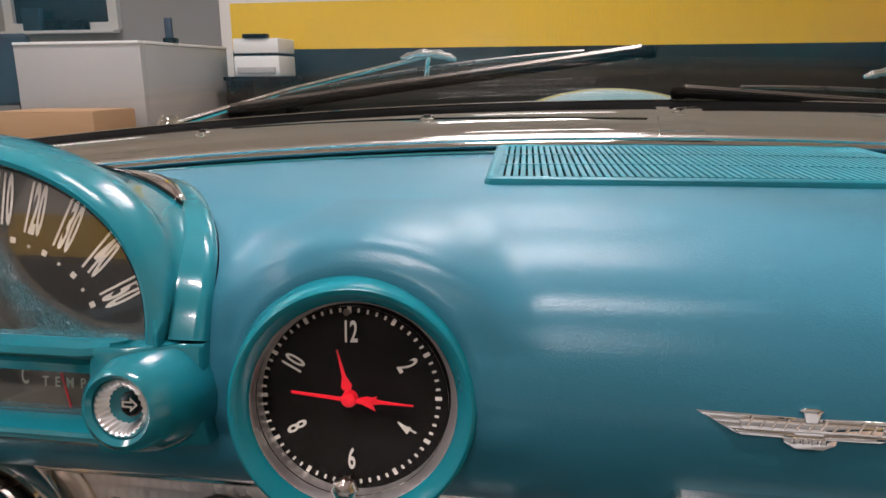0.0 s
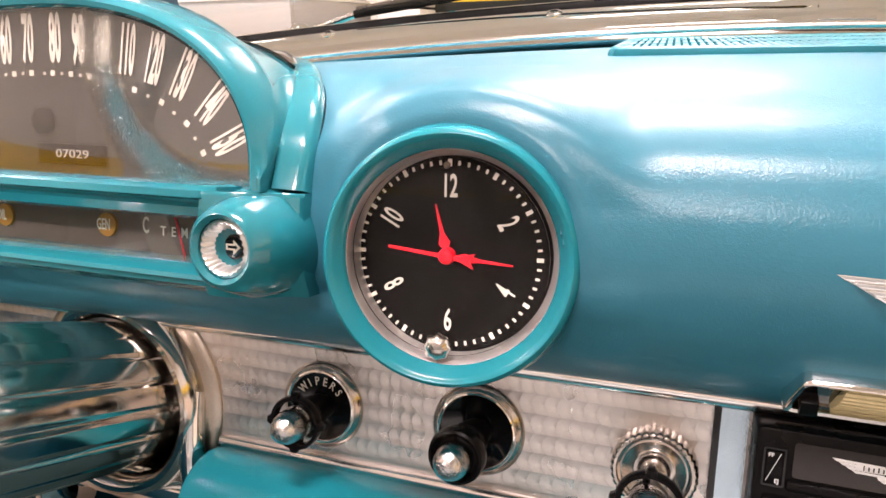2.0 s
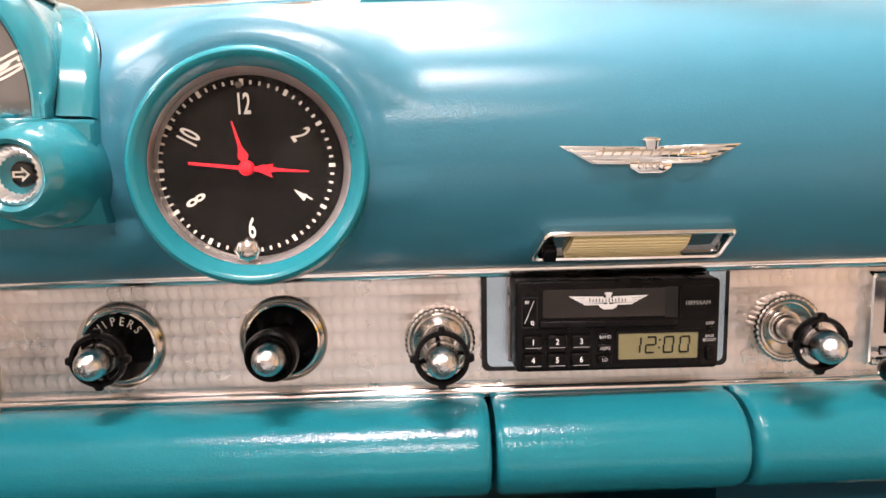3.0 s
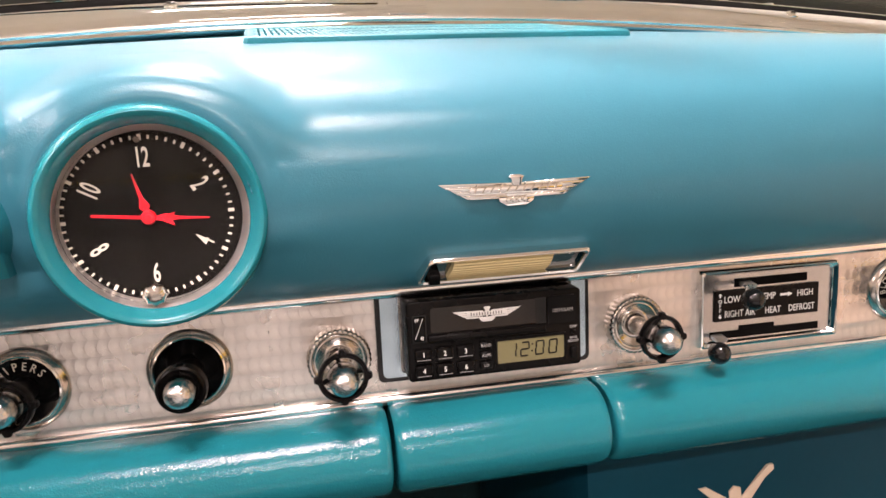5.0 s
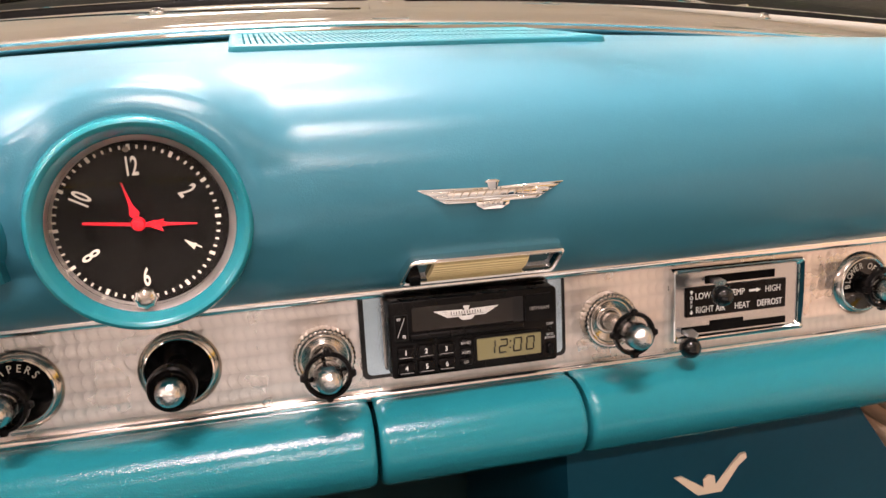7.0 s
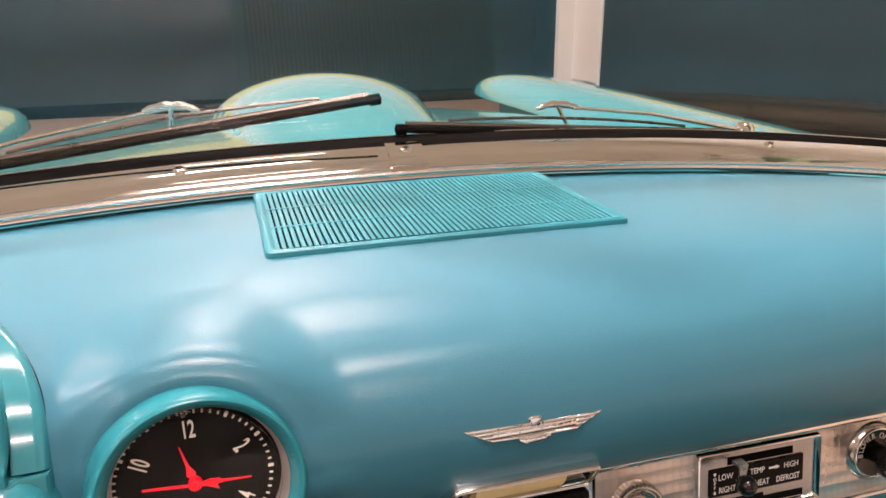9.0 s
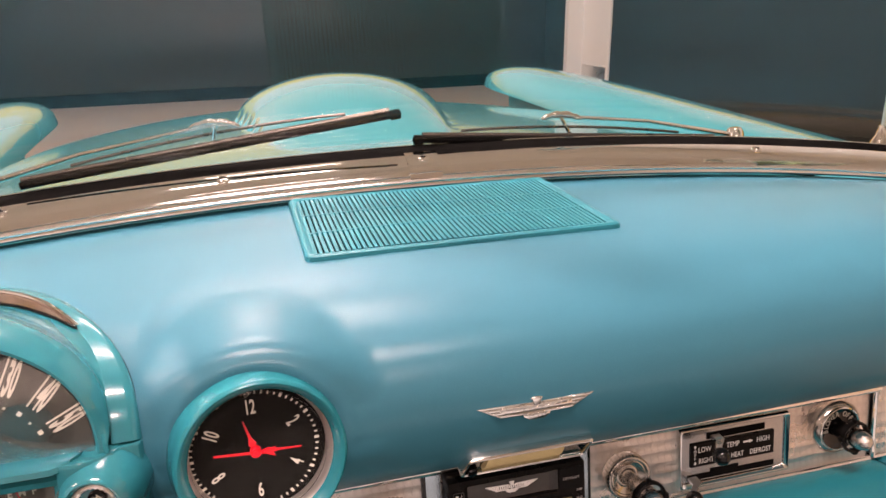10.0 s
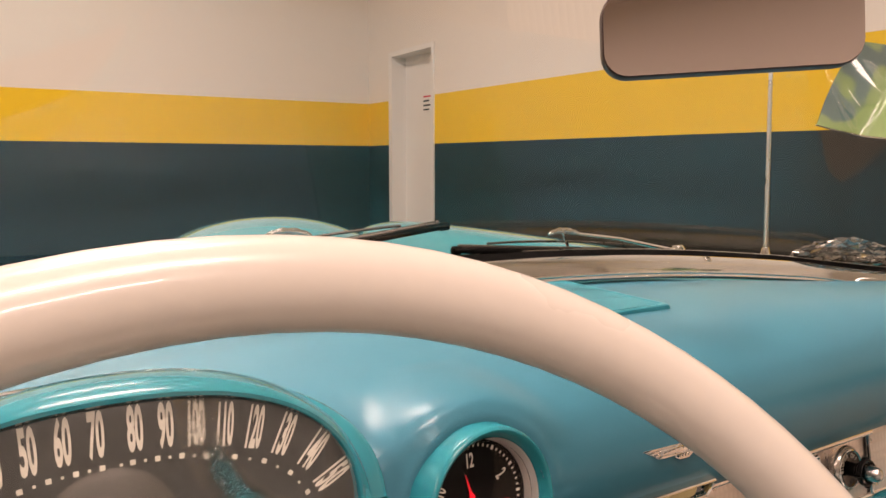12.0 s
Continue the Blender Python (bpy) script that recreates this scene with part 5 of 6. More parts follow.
part("chrome_frame", loft([tray_row(0, -0.010), tray_row(0, 0.0008), tray_row(0.0005, 0.0019), tray_row(0.0014, 0.0024), tray_row(0.0024, 0.0018), tray_row(0.0029, 0.0004), tray_row(0.0032, -0.0040)], closed_v=True), CHROME, ml)
part("tray", loft([tray_row(0.0031, -0.0030), tray_row(0.0031, -0.0045)], closed_v=True, caps=True), TRAY, ml, "chrome recess with its colour darkened for the dark reflections in it", smooth=False)
ribs = [(-0.0056 + 0.0108 * k / 42, 0.0012 - 0.0000050 * (k - 21) ** 2 + 0.0006 * abs(math.sin(math.pi * k / 6))) for k in range(43)]
b = loft([[(x + 0.40 * z, z, h) for z, h in ribs] + [(x + 0.0021, 0.0052, -0.003), (x - 0.0022, -0.0056, -0.003)] for x in (-0.031, 0.027)], closed_v=True, caps=True)
b.transform(MM)
part("ribbed_lens", b, CREAM, ml, "cream ribbed lens")
b = box(-0.0440, -0.0375, -0.0075, -0.0005, -0.003, 0.0036, 0.0008)
b.transform(MM)
part("switch", b, BLACK, ml, "black rocker switch")

# ---------- heater control ----------
ht = thing("heater_control", (0.2025, PY, 0.80), "chrome heater control with black lettered plate and ball levers", "heater control")
HX, HZ = 0.2025, 0.8005
HM = facing(HX, PY, HZ)
part("frame", loft([[HM @ Vector((x, z, h)) for x, z in rounded(0.1065 - d, 0.0540 - d, 0.0022)] for d, h in ((0.0, 0.0), (0.0, 0.0035), (0.0014, 0.0058), (0.0032, 0.0064), (0.0060, 0.0046), (0.0088, 0.0022), (0.0088, 0.0))], closed_v=True), CHROME, ht, "bevelled chrome frame")
part("back_plate", slab(rounded(0.0985, 0.0460, 0.002), HM, 0.0022), PLATE, ht, smooth=False)
part("upper_slot", box(HX - 0.026, HX + 0.030, PY - 0.0027, PY - 0.0021, HZ + 0.0138, HZ + 0.0195), RUBBER, ht, smooth=False)
part("lower_slot", box(HX - 0.044, HX + 0.040, PY - 0.0027, PY - 0.0021, HZ - 0.0215, HZ - 0.0165), RUBBER, ht, smooth=False)
part("slot_notch", box(HX - 0.022, HX + 0.005, PY - 0.0027, PY - 0.0021, HZ - 0.0164, HZ - 0.0135), RUBBER, ht, smooth=False)
lab = part("lettered_plate", box(HX - 0.0415, HX + 0.0390, PY - 0.0036, PY - 0.0022, HZ - 0.0092, HZ + 0.0122, 0.0003, 1), BLACK, ht, "black plate with white lettering", smooth=False)
for word, x, z, sz, sq in (("LOW", -0.0285, 0.0055, 0.0066, 0.8), ("TEMP", -0.0015, 0.0055, 0.0066, 0.8), ("HIGH", 0.0280, 0.0055, 0.0066, 0.8), ("RIGHT AIR", -0.0225, -0.0045, 0.0066, 0.75), ("HEAT", 0.0030, -0.0045, 0.0066, 0.75), ("DEFROST", 0.0255, -0.0045, 0.0066, 0.75)):
    part("word", lettering(word, sz, facing(HX + x, PY - 0.0037, HZ + z), 0.0001, sq), WHITEPRINT, lab, smooth=False)
for i, c in enumerate("OFF"):
    part("word", lettering(c, 0.0036, facing(HX - 0.0375, PY - 0.0037, HZ + 0.0048 - 0.0032 * i), 0.0001), WHITEPRINT, lab, smooth=False)
for s in (-1, 1):
    m = facing(HX - 0.0375, PY - 0.0036, HZ + 0.0016 + s * 0.0072) @ Matrix.Rotation(radians(0 if s > 0 else 180), 4, "Z")
    part("arrow", slab([(-0.0004, -0.0014), (0.0004, -0.0014), (0.0004, 0.0), (0.0014, 0.0), (0, 0.0016), (-0.0014, 0.0), (-0.0004, 0.0)], m, 0.0002), WHITEPRINT, lab, smooth=False)
part("arrow", slab([(0.0085, 0.005), (0.0145, 0.005), (0.0145, 0.0042), (0.0180, 0.0058), (0.0145, 0.0074), (0.0145, 0.0066), (0.0085, 0.0066)], facing(HX, PY - 0.0036, HZ), 0.0002), WHITEPRINT, lab, smooth=False)
for lx, lz, bx_, bz_, yb in ((HX - 0.019, HZ + 0.0165, 0.1735, 0.8115, -0.003), (HX - 0.040, HZ - 0.019, 0.1490, 0.7785, -0.004)):
    lv = part("lever", loft([[(lx - 0.004, PY - 0.003, lz + 0.0012), (lx + 0.004, PY - 0.003, lz + 0.0012), (lx + 0.004, PY - 0.003, lz - 0.0012), (lx - 0.004, PY - 0.003, lz - 0.0012)], [(lx - 0.004, PY - 0.011, lz), (lx + 0.004, PY - 0.011, lz), (lx + 0.004, PY - 0.010, lz - 0.002), (lx - 0.004, PY - 0.010, lz - 0.002)], [(bx_ - 0.002, yb + 0.004, bz_ + 0.002), (bx_ + 0.002, yb + 0.004, bz_ + 0.002), (bx_ + 0.002, yb + 0.006, bz_ - 0.001), (bx_ - 0.002, yb + 0.006, bz_ - 0.001)]], closed_v=True, caps=True), STEEL, ht, smooth=False)
    b = bmesh.new()
    bmesh.ops.create_uvsphere(b, u_segments=24, v_segments=16, radius=0.0072)
    b.transform(Matrix.Translation((bx_, yb, bz_)))
    part("ball", b, GLOSSBLACK, lv, "black ball knob")

# ---------- steering column and wheel ----------
WC, WA, WR, WT = Vector((-0.386, -0.3246, 0.8565)), radians(19.0), 0.208, 0.0122
AX = Vector((0, -math.cos(WA), math.sin(WA)))
COL = Vector((-0.402, PY, 0.7795))
cdir = (WC - COL).normalized()
sc = thing("steering_column", tuple(COL), "chrome steering column with a fluted collar through the dash", "steering column")
cm = frame_on(COL, cdir)
pm = facing(COL.x, PY, COL.z)
part("satin_flange", lathe([(0.0702, -0.002), (0.0700, 0.0016), (0.0692, 0.0024), (0.0640, 0.0034), (0.0580, 0.0044), (0.0580, -0.002)], pm, 96, close=True), WASHER, sc, "patinated flange")
part("escutcheon", lathe([(0.0606, -0.002), (0.0610, 0.0040), (0.0606, 0.0095), (0.0590, 0.0140), (0.0562, 0.0166), (0.0532, 0.0166), (0.0506, 0.0142), (0.0492, 0.0090), (0.0488, -0.02)], pm, 96), RIM, sc, "rounded chrome escutcheon")
part("hole_liner", lathe([(0.0487, 0.0), (0.0487, -0.03), (0.0, -0.03)], pm, 32), RUBBER, sc)
part("fluted_collar", lathe([(0.0440, -0.02), (0.0445, 0.137), (0.0432, 0.139), (0.0, 0.139)], cm, 216, ripple=lambda k, r, h: 1 - 0.030 * (k % 12 == 0) - 0.022 * (k % 12 in (1, 11)) if r > 0.03 else 1), COLLAR, sc, "fluted dull chrome collar")
part("scalloped_cap", lathe([(0.0470, 0.135), (0.0490, 0.138), (0.0492, 0.144), (0.0478, 0.150), (0.0440, 0.172), (0.0360, 0.190), (0.026, 0.200), (0.0, 0.200)], cm, 72, ripple=lambda k, r, h: 1 + 0.02 * (k % 3 == 0) * (r > 0.046)), CHROME, sc)
part("column_tube", lathe([(0.024, 0.20), (0.024, (WC - COL).length - 0.03), (0, (WC - COL).length - 0.03)], cm, 32), TEAL, sc, "teal painted column tube")
part("lower_bracket", tube([(-0.455, 0.028, 0.722), (-0.350, 0.028, 0.722)], 0.0125, 14), CHROME, sc)
for s in (-1, 1):
    leg = smooth_line([(COL.x + s * 0.0545, PY - 0.006, 0.792), (COL.x + s * 0.0550, PY - 0.0085, 0.774), (COL.x + s * 0.0566, PY - 0.010, 0.752), (COL.x + s * 0.0592, PY - 0.009, 0.730), (COL.x + s * 0.0620, PY - 0.004, 0.706), (COL.x + s * 0.0630, PY + 0.004, 0.697)], 5)
    part("side_leg", tube(leg, [0.0062 + 0.0058 * (i / (len(leg) - 1)) ** 1.5 for i in range(len(leg))], 14), CHROME, sc, "chrome leg running down past the knee roll")
st = thing("steering_wheel", tuple(WC), "ivory steering wheel with a thick round rim", "steering wheel")
wm = frame_on(WC, AX)
rimpts = [wm @ Vector((WR * math.cos(2 * math.pi * k / 96), WR * math.sin(2 * math.pi * k / 96), 0)) for k in range(96)]
part("rim", tube(rimpts, WT, 20, closed=True), IVORY, st, "ivory rim")
part("hub", lathe([(0.0, 0.012), (0.03, 0.010), (0.05, 0.0), (0.055, -0.02), (0.035, -0.05), (0, -0.05)], wm, 40), IVORY, st)
part("horn_button", lathe([(0.032, 0.010), (0.030, 0.016), (0.018, 0.020), (0, 0.021)], wm, 32), CHROME, st)
for a in (200, 340, 270):
    p, q = [wm @ Vector((r * math.cos(radians(a)), r * math.sin(radians(a)), h)) for r, h in ((0.045, -0.012), (WR, 0.0))]
    part("spoke", tube([p, p.lerp(q, 0.5) - AX * 0.006, q], [0.011, 0.008, 0.009], 12), IVORY, st)

# ---------- rear-view mirror ----------
mr = thing("rear_view_mirror", (0.0, -0.11, 1.20), "rear-view mirror in a dark bronze frame", "mirror")
rm = frame_on(Vector((0.029, -0.091, 1.2110)), (-0.58, -0.81, -0.05)) @ Matrix.Rotation(radians(-2.5), 4, "Z")
part("shell", slab(rounded(0.1885, 0.0655, 0.019, 6), rm @ Matrix.Translation((0, 0, -0.012)), 0.012, 0.002), mat("bronze_frame", (0.06, 0.035, 0.03), 0.3, 0.5, bump=0.02), mr)
part("mirror_glass", slab(rounded(0.186, 0.063, 0.018, 6), rm, 0.0012), mat("mirror_silver", (0.62, 0.55, 0.53), 0.03, 1.0, vary=0.02, bump=0.0), mr, "slightly tinted mirror glass", smooth=False)
part("stem", tube([rm @ Vector((0, 0, -0.01)), rm @ Vector((0, 0.02, -0.04)), Vector((0.0, -0.075, 1.40))], 0.006, 10), CHROME, mr)

# ---------- lower interior ----------
solo("firewall", box(-0.75, 0.75, 0.42, 0.46, 0.05, 0.98), CARPET, "dark teal carpeted firewall", "firewall", car=True)
solo("carpet_floor", box(-0.78, 0.78, -1.2, 0.45, 0.20, 0.235), CARPET, "dark teal carpet on the car floor", "carpet", "stuff")
solo("dash_underside", box(-0.72, 0.70, 0.04, 0.42, 0.700, 0.720, 0.004), RUBBER, "dark underside of the dashboard", "dash underside")
solo("dash_core", box(-0.72, 0.69, 0.05, 0.24, 0.72, 0.93), RUBBER, "dark metal box structure behind the dash", "dash structure")
# moulded tunnel cover with a cream bird mark
tc = thing("tunnel_cover", (0.27, 0.16, 0.5), "dark teal moulded cover below the dash with a cream bird mark", "tunnel cover")
rows = []
for j in range(13):
    z = 0.745 - 0.50 * j / 12
    y = 0.085 - 0.02 * j / 12
    row = []
    for a, s in ((0.0, 0.30), (0.003, 0.06), (0.012, 0.016), (0.03, 0.0), (0.5, 0.0), (0.97, 0.0), (0.988, 0.016), (0.997, 0.06), (1.0, 0.30)):
        x0, x1 = 0.087 - 0.010 * j / 12, min(0.62, 0.345 + 0.16 * (j / 12) + 0.5 * (j / 12) ** 2)
        row.append((x0 + (x1 - x0) * a, y + s, z))
    rows.append(row)
part("cover_shell", loft(rows), MOULD, tc)
bird = [(-0.034, 0.0135), (-0.027, 0.0140), (-0.006, 0.0005), (-0.0065, 0.0075), (-0.002, 0.0115), (0.004, 0.0095), (0.0055, 0.0015), (0.019, 0.0165), (0.028, 0.0255), (0.033, 0.0260), (0.034, 0.0215), (0.026, 0.0150), (0.012, -0.006), (0.004, -0.022), (-0.006, -0.022), (-0.010, -0.008)]
part("bird_mark", slab(bird[::-1], facing(0.222, 0.0825, 0.622) @ Matrix.Rotation(radians(3), 4, "X"), 0.003, 0.0006), mat("cream_inlay", (0.78, 0.62, 0.47), 0.5, vary=0.05, bump=0.05), tc, "cream bird-shaped inlay", smooth=False)

# pleated side trim
def pleated(x, y0, y1, z0, z1, n, slope, name, label, side=1):
    t = thing(name, (x, (y0 + y1) / 2, z0), label, "side trim")
    for k in range(n):
        rows = []
        for i in range(9):
            y = y0 + (y1 - y0) * i / 8
            sec = []
            for s in range(9):
                f = s / 8
                z = z0 + (z1 - z0) * (k + f) / n + slope * (y - y0)
                sec.append((x - side * 0.004 * math.sin(math.pi * f) ** 0.6, y, z))
            sec += [(x + side * 0.008, y, sec[-1][2]), (x + side * 0.008, y, sec[0][2])]
            rows.append(sec)
        part("pleat", loft(rows, closed_v=True, caps=True), TAN, t)
    return t


pleated(0.690, 0.105, 0.42, 0.24, 0.73, 20, 0.10, "kick_panel", "cream-tan pleated leather kick panel")
pleated(-0.695, -0.20, 0.27, 0.24, 0.54, 12, 0.03, "kick_panel", "cream-tan pleated leather kick panel by the pedals", -1)
pleated(0.700, -0.95, 0.062, 0.24, 0.73, 20, 0.06, "door_panel", "cream-tan pleated leather door panel")
kb = thing("trim_binding", (0.69, 0.085, 0.24), "teal binding with cream piping between the side panels", "trim")
part("teal_binding", tube([(0.690, 0.078, 0.235), (0.690, 0.078, 0.735)], 0.011, 12), ROLL, kb)
part("piping", tube([(0.687, 0.098, 0.235), (0.687, 0.096, 0.735)], 0.0075, 10), IVORY, kb, "cream piping")
solo("side_wall", box(0.7085, 0.76, -1.2, 0.46, 0.2, 0.80), MOULD, "dark teal inner side of the car body", "car side")
solo("side_wall", box(-0.76, -0.71, -1.2, 0.46, 0.2, 0.80), MOULD, "dark teal inner side of the car body", "car side")
fl = bpy.data.lights.new("footwell_lamp", "POINT")
fl.energy, fl.color, fl.shadow_soft_size = 0.5, (1.0, 0.62, 0.40), 0.015
flo = new("footwell_lamp", fl)
flo.matrix_world = DASH @ Matrix.Translation((0.55, 0.13, 0.675))
cl = thing("courtesy_lamp", (0.55, 0.13, 0.69), "small courtesy lamp glowing warm under the dash", "courtesy lamp")
part("lamp_cap", lathe([(0.012, 0.0), (0.011, 0.012), (0.0, 0.014)], Matrix.Translation((0.55, 0.13, 0.686)), 16), CHROME, cl)
# pedals and driver's mat
pd = thing("brake_pedal", (-0.42, 0.30, 0.53), "brown rubber brake pedal on a dark arm", "pedal")
b = box(-0.49, -0.355, 0.292, 0.305, 0.495, 0.578, 0.004)
part("pedal_pad", b, mat("brown_rubber", (0.13, 0.05, 0.03), 0.6, vary=0.2, bump=0.2), pd)
part("pedal_arm", tube([(-0.42, 0.306, 0.535), (-0.42, 0.36, 0.64), (-0.42, 0.40, 0.72)], 0.008, 8), BLACK, pd)
se = thing("bench_seat", (0, -0.9, 0.2), "cream leather bench seat with a rounded back", "seat")
part("cushion", box(-0.66, 0.66, -1.15, -0.62, 0.236, 0.42, 0.05, 3), SEAT, se)
part("seat_back", box(-0.66, 0.66, -1.28, -1.10, 0.30, 0.85, 0.05, 3), SEAT, se)

# ---------- car body ahead of the screen, in room coordinates ----------
def hood_z(x, y):
    return 0.845 - 0.028 * (y - 0.35) - 0.042 * (y - 0.35) ** 2 - 0.05 * (abs(x) / 0.62) ** 2.5


def scoop_z(x, y):
    u = (y - 0.62) / 0.75
    if not 0 < u < 1.0:
        return 0.0
    w = 0.13 + 0.085 * min(1, u * 1.6)
    f = 1 - (x / w) ** 2
    if f <= 0:
        return 0.0
    rise = math.sin(min(1.0, u * 1.5) * math.pi / 2) * (1 if u < 0.75 else math.cos((u - 0.75) / 0.25 * math.pi / 2) ** 0.5)
    return 0.085 * f ** 0.55 * rise


hd = thing("car_hood", (0, 1.0, 0.8), "turquoise painted car hood with a raised air scoop", "car hood", car=False)
rows = []
for i in range(121):
    y = 0.37 + 1.46 * i / 120
    rows.append([(x, y, hood_z(x, y) + scoop_z(x, y)) for x in [-0.62 + 1.24 * k / 124 for k in range(125)]])
b = loft(rows)
part("hood_skin", b, BODY, hd)
part("hood_lip", loft([[(x, 1.83 + 0.02 * math.sin(a), hood_z(x, 1.83) - 0.02 + 0.02 * math.cos(a)) for x in [-0.62 + 1.24 * k / 30 for k in range(31)]] for a in [math.pi * 0.9 * q / 6 for q in range(7)]]), BODY, hd)
for s in (-1, 1):
    fe = thing("front_fender", (s * 0.75, 1.2, 0.4), "turquoise painted front fender with a rounded crown", "fender", "front fenders", car=False)
    rows = []
    for i in range(60):
        y = 0.20 + 2.0 * i / 59
        zc = 0.806 - 0.02 * max(0, y - 1.0) ** 2
        zc -= 0.022 * max(0, y - 0.5) if s < 0 else 0
        e = max(0, (y - 1.75) / 0.45)
        k = math.sqrt(max(0.0, 1 - min(1, e) ** 2))
        zc -= 0.05 * (1 - k)
        sec = []
        for dx, dz in ((-0.135, -0.075), (-0.125, -0.040), (-0.10, -0.018), (-0.06, -0.004), (-0.02, 0.0), (0.03, -0.004), (0.08, -0.022), (0.12, -0.06), (0.145, -0.12), (0.155, -0.25), (0.15, -0.45)):
            sec.append(((-0.11 * max(0, y - 0.5) if s < 0 else 0) + s * (0.735 + dx * (0.25 + 0.75 * k)), y, zc + dz * (0.4 + 0.6 * k if dz > -0.1 else 1)))
        rows.append(sec)
    part("fender_skin", loft(rows), BODY, fe)
cw = thing("cowl", (0, 0.35, 0.84), "turquoise painted cowl below the windscreen", "cowl", car=False)
part("cowl_skin", loft([[(x, y, 0.848 - 0.115 * x * x - 0.02 * abs(x) - dz) for x in [-0.88 + 1.76 * k / 60 for k in range(61)]] for y, dz in ((0.20, 0.03), (0.27, 0.012), (0.33, 0.006), (0.368, 0.004), (0.372, 0.03))]), BODY, cw)
an = thing("radio_antenna", (0.707, 0.404, 0.80), "slim chrome radio antenna on the front fender", "antenna", car=False)
part("antenna_base", lathe([(0.016, -0.02), (0.015, 0.006), (0.009, 0.016), (0.007, 0.030), (0.0, 0.031)], Matrix.Translation((0.707, 0.404, 0.822)), 20), CHROME, an)
part("mast", tube([(0.707, 0.404, 0.85), (0.722, 0.425, 1.15), (0.735, 0.44, 1.75)], [0.0042, 0.0036, 0.0022], 10), STEEL, an)


# ---------- wipers ----------
def on_glass(x, z, out=0.014):
    foot = trim_line(x, 0.022, 0.012)
    h = max(0, (z - foot.z) / 0.36)
    return Vector((x, foot.y - 0.30 * h - 0.06 * h * h + out, z))


def wiper(a, b_, j, root, name):
    t = thing("windscreen_wiper", tuple(on_glass(*j)), "black wiper blade on a chrome arm resting on the windscreen", "wiper", "wipers")
    pa, pb, pj = on_glass(*a, 0.012), on_glass(*b_, 0.012), on_glass(*j, 0.030)
    mid = on_glass((a[0] + b_[0]) / 2, (a[1] + b_[1]) / 2, 0.02)
    n = 16
    line = [on_glass(a[0] + (b_[0] - a[0]) * k / n, a[1] + (b_[1] - a[1]) * k / n, 0.010) for k in range(n + 1)]
    part("rubber_edge", tube(line, 0.0036, 8), RUBBER, t)
    part("blade_holder", tube([p + Vector((0, 0.005, 0.005)) for p in line], 0.0030, 8), DARKMETAL, t)
    bow = []
    for k in range(n + 1):
        f = k / n
        bow.append(line[k] + Vector((0, 0.008, 0.004 + 0.011 * math.sin(math.pi * f) ** 0.7)))
    part("bridge", tube(bow[2:-2], 0.0016, 8), DARKMETAL, t, "dark spring bridge")
    part("end_cap", lathe([(0.0, 0.0), (0.0052, 0.0), (0.0052, 0.010), (0, 0.012)], frame_on(pb, (pb - pa)), 12), RUBBER, t)
    part("knuckle", tube(smooth_line([pj + Vector((-0.024, 0, -0.002)), pj + Vector((-0.008, 0, 0.002)), pj + Vector((0.010, 0, 0.001)), pj + Vector((0.024, -0.004, -0.004))], 4), [0.0015, 0.0022, 0.0034, 0.0026, 0.0036, 0.0042, 0.0030, 0.0040, 0.0042, 0.0028, 0.0034, 0.0022, 0.0015], 10), CHROME, t, "chrome knuckle")
    part("link", tube([pj, mid], 0.0020, 8), CHROME, t)
    r = Vector(root)
    part("arm", tube([pj, pj.lerp(r, 0.5) + Vector((0, 0.01, 0.006)), r], [0.0018, 0.0023, 0.0036], 10), CHROME, t, "thin chrome arm")
    part("pivot", lathe([(0.012, -0.02), (0.011, 0.004), (0.007, 0.010), (0, 0.011)], Matrix.Translation(r), 18), CHROME, t)
    return t


wiper((-0.385, 1.052), (-0.030, 1.096), (-0.203, 1.098), (-0.47, 0.33, 1.043), "a")
wiper((0.368, 1.042), (0.008, 1.068), (0.168, 1.083), (0.42, 0.33, 1.044), "b")

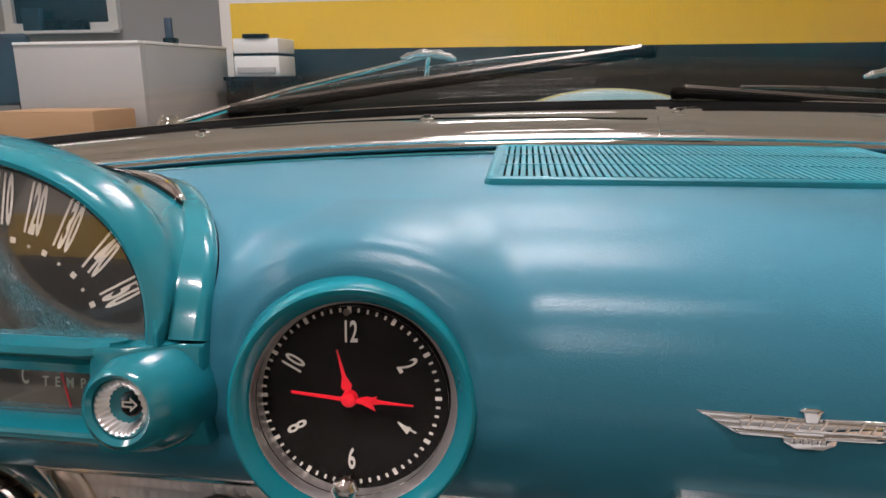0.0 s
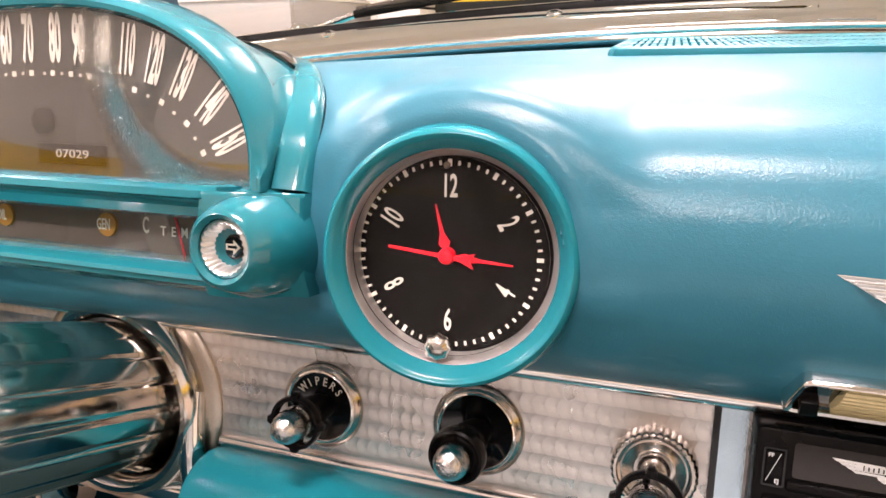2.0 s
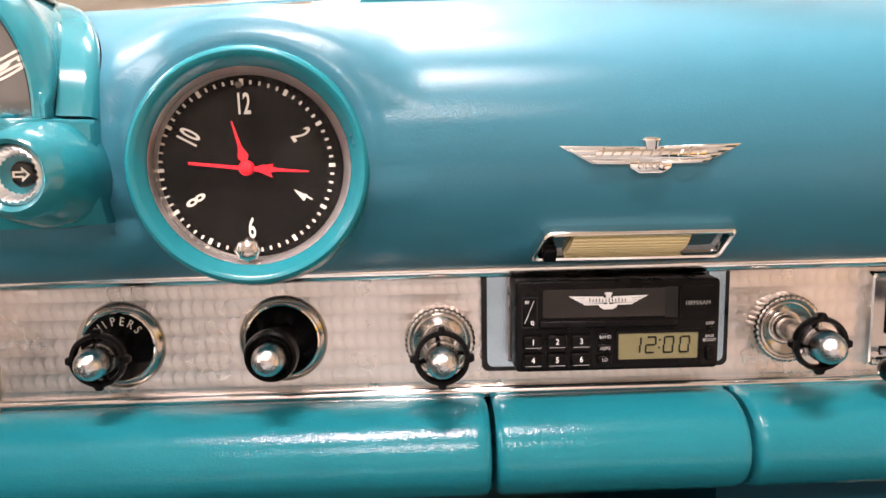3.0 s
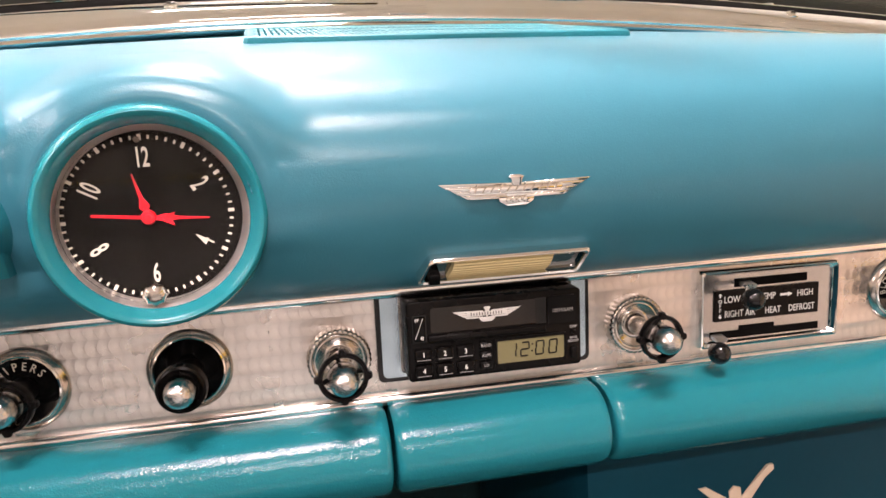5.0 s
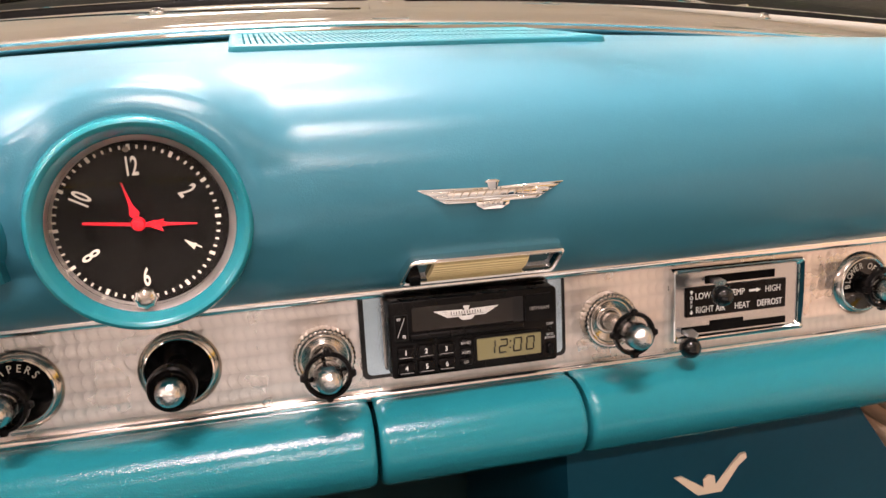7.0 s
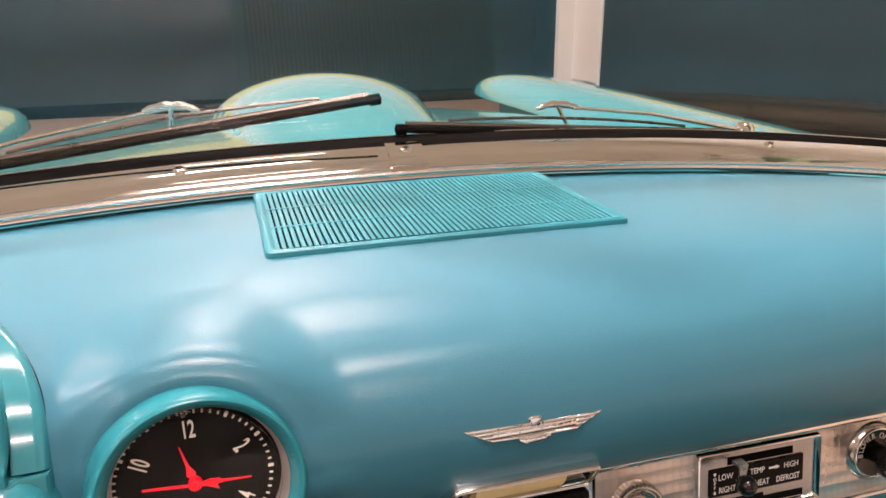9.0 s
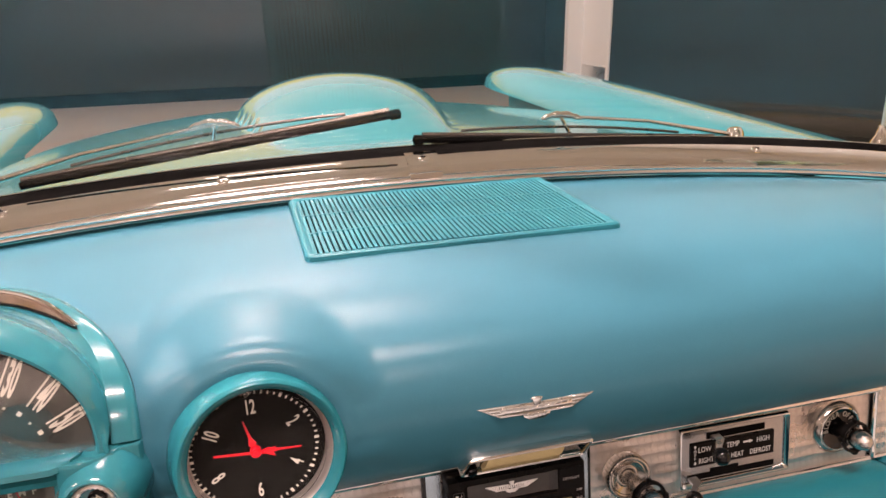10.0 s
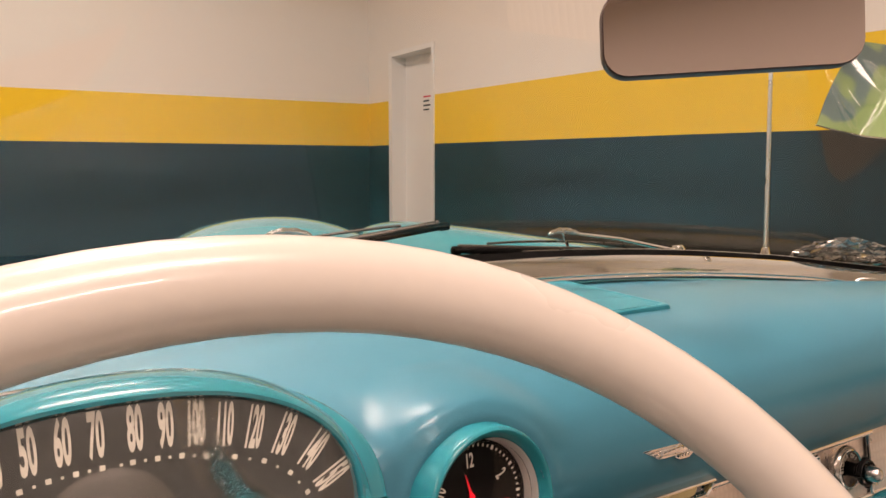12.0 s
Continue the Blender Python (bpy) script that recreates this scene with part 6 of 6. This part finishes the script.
# ---------- plastic sleeve on the screen ----------
pf = thing("plastic_sleeve", (0.55, 0.12, 1.2), "plastic sleeve with a green printed sheet inside the windscreen", "document sleeve")
c0, c1, c2, c3 = Vector((0.470, 0.125, 1.196)), Vector((0.655, 0.090, 1.163)), Vector((0.800, 0.060, 1.290)), Vector((0.545, 0.110, 1.310))
rows = []
for i in range(41):
    u = i / 40
    row = []
    for j in range(15):
        v = j / 14
        curl = 0.034 * math.exp(-((u - 0.56 + 0.10 * v) / 0.085) ** 2) + 0.016 * math.exp(-((u - 0.86) / 0.06) ** 2)
        sag = 0.012 * math.exp(-((u - 0.60) / 0.13) ** 2) * (1 - v)
        row.append(c0.lerp(c1, u).lerp(c3.lerp(c2, u), v) + Vector((-0.4 * curl, -curl + 0.004 * math.sin(6 * u + 4 * v), -sag)))
    rows.append(row)
back = [[p + Vector((0.0012, 0.002, 0)) for p in row] for row in rows]
part("printed_sheet", loft([r + k[::-1] for r, k in zip(rows, back)], closed_v=True, caps=True), FILM, pf, "teal and green printed sheet, curled")
part("sleeve_edge", tube([r[0] for r in rows], 0.0011, 6), BRIGHT, pf, "shiny welded edge of the sleeve")

# sparkling reflection at the foot of the screen, imitated by an added crumpled sheet
random.seed(5)
glint = thing("screen_sparkle", (0.66, 0.23, 1.0), "added crumpled glossy sheet standing in for sparkling reflections in the windscreen", "plastic wrap")
rows = []
for i in range(27):
    u = i / 26
    row = []
    for j in range(11):
        v = j / 10
        edge = math.sin(math.pi * u) ** 0.5
        p = Vector((0.600 + 0.150 * u, 0.285 - 0.105 * u - 0.014 * v, 1.012 - 0.022 * u + 0.042 * v * edge))
        row.append(p + Vector((random.uniform(-1, 1) * 0.003, random.uniform(-1, 1) * 0.008, random.uniform(-1, 1) * 0.003)))
    rows.append(row)
back = [[p + Vector((0, 0.0006, 0.0004)) for p in row] for row in rows]
part("film", loft([r + k[::-1] for r, k in zip(rows, back)], closed_v=True, caps=True), mat("sparkle_film", (0.50, 0.47, 0.45), 0.06, 0.95, vary=0.3, bump=0.05), glint, smooth=False)
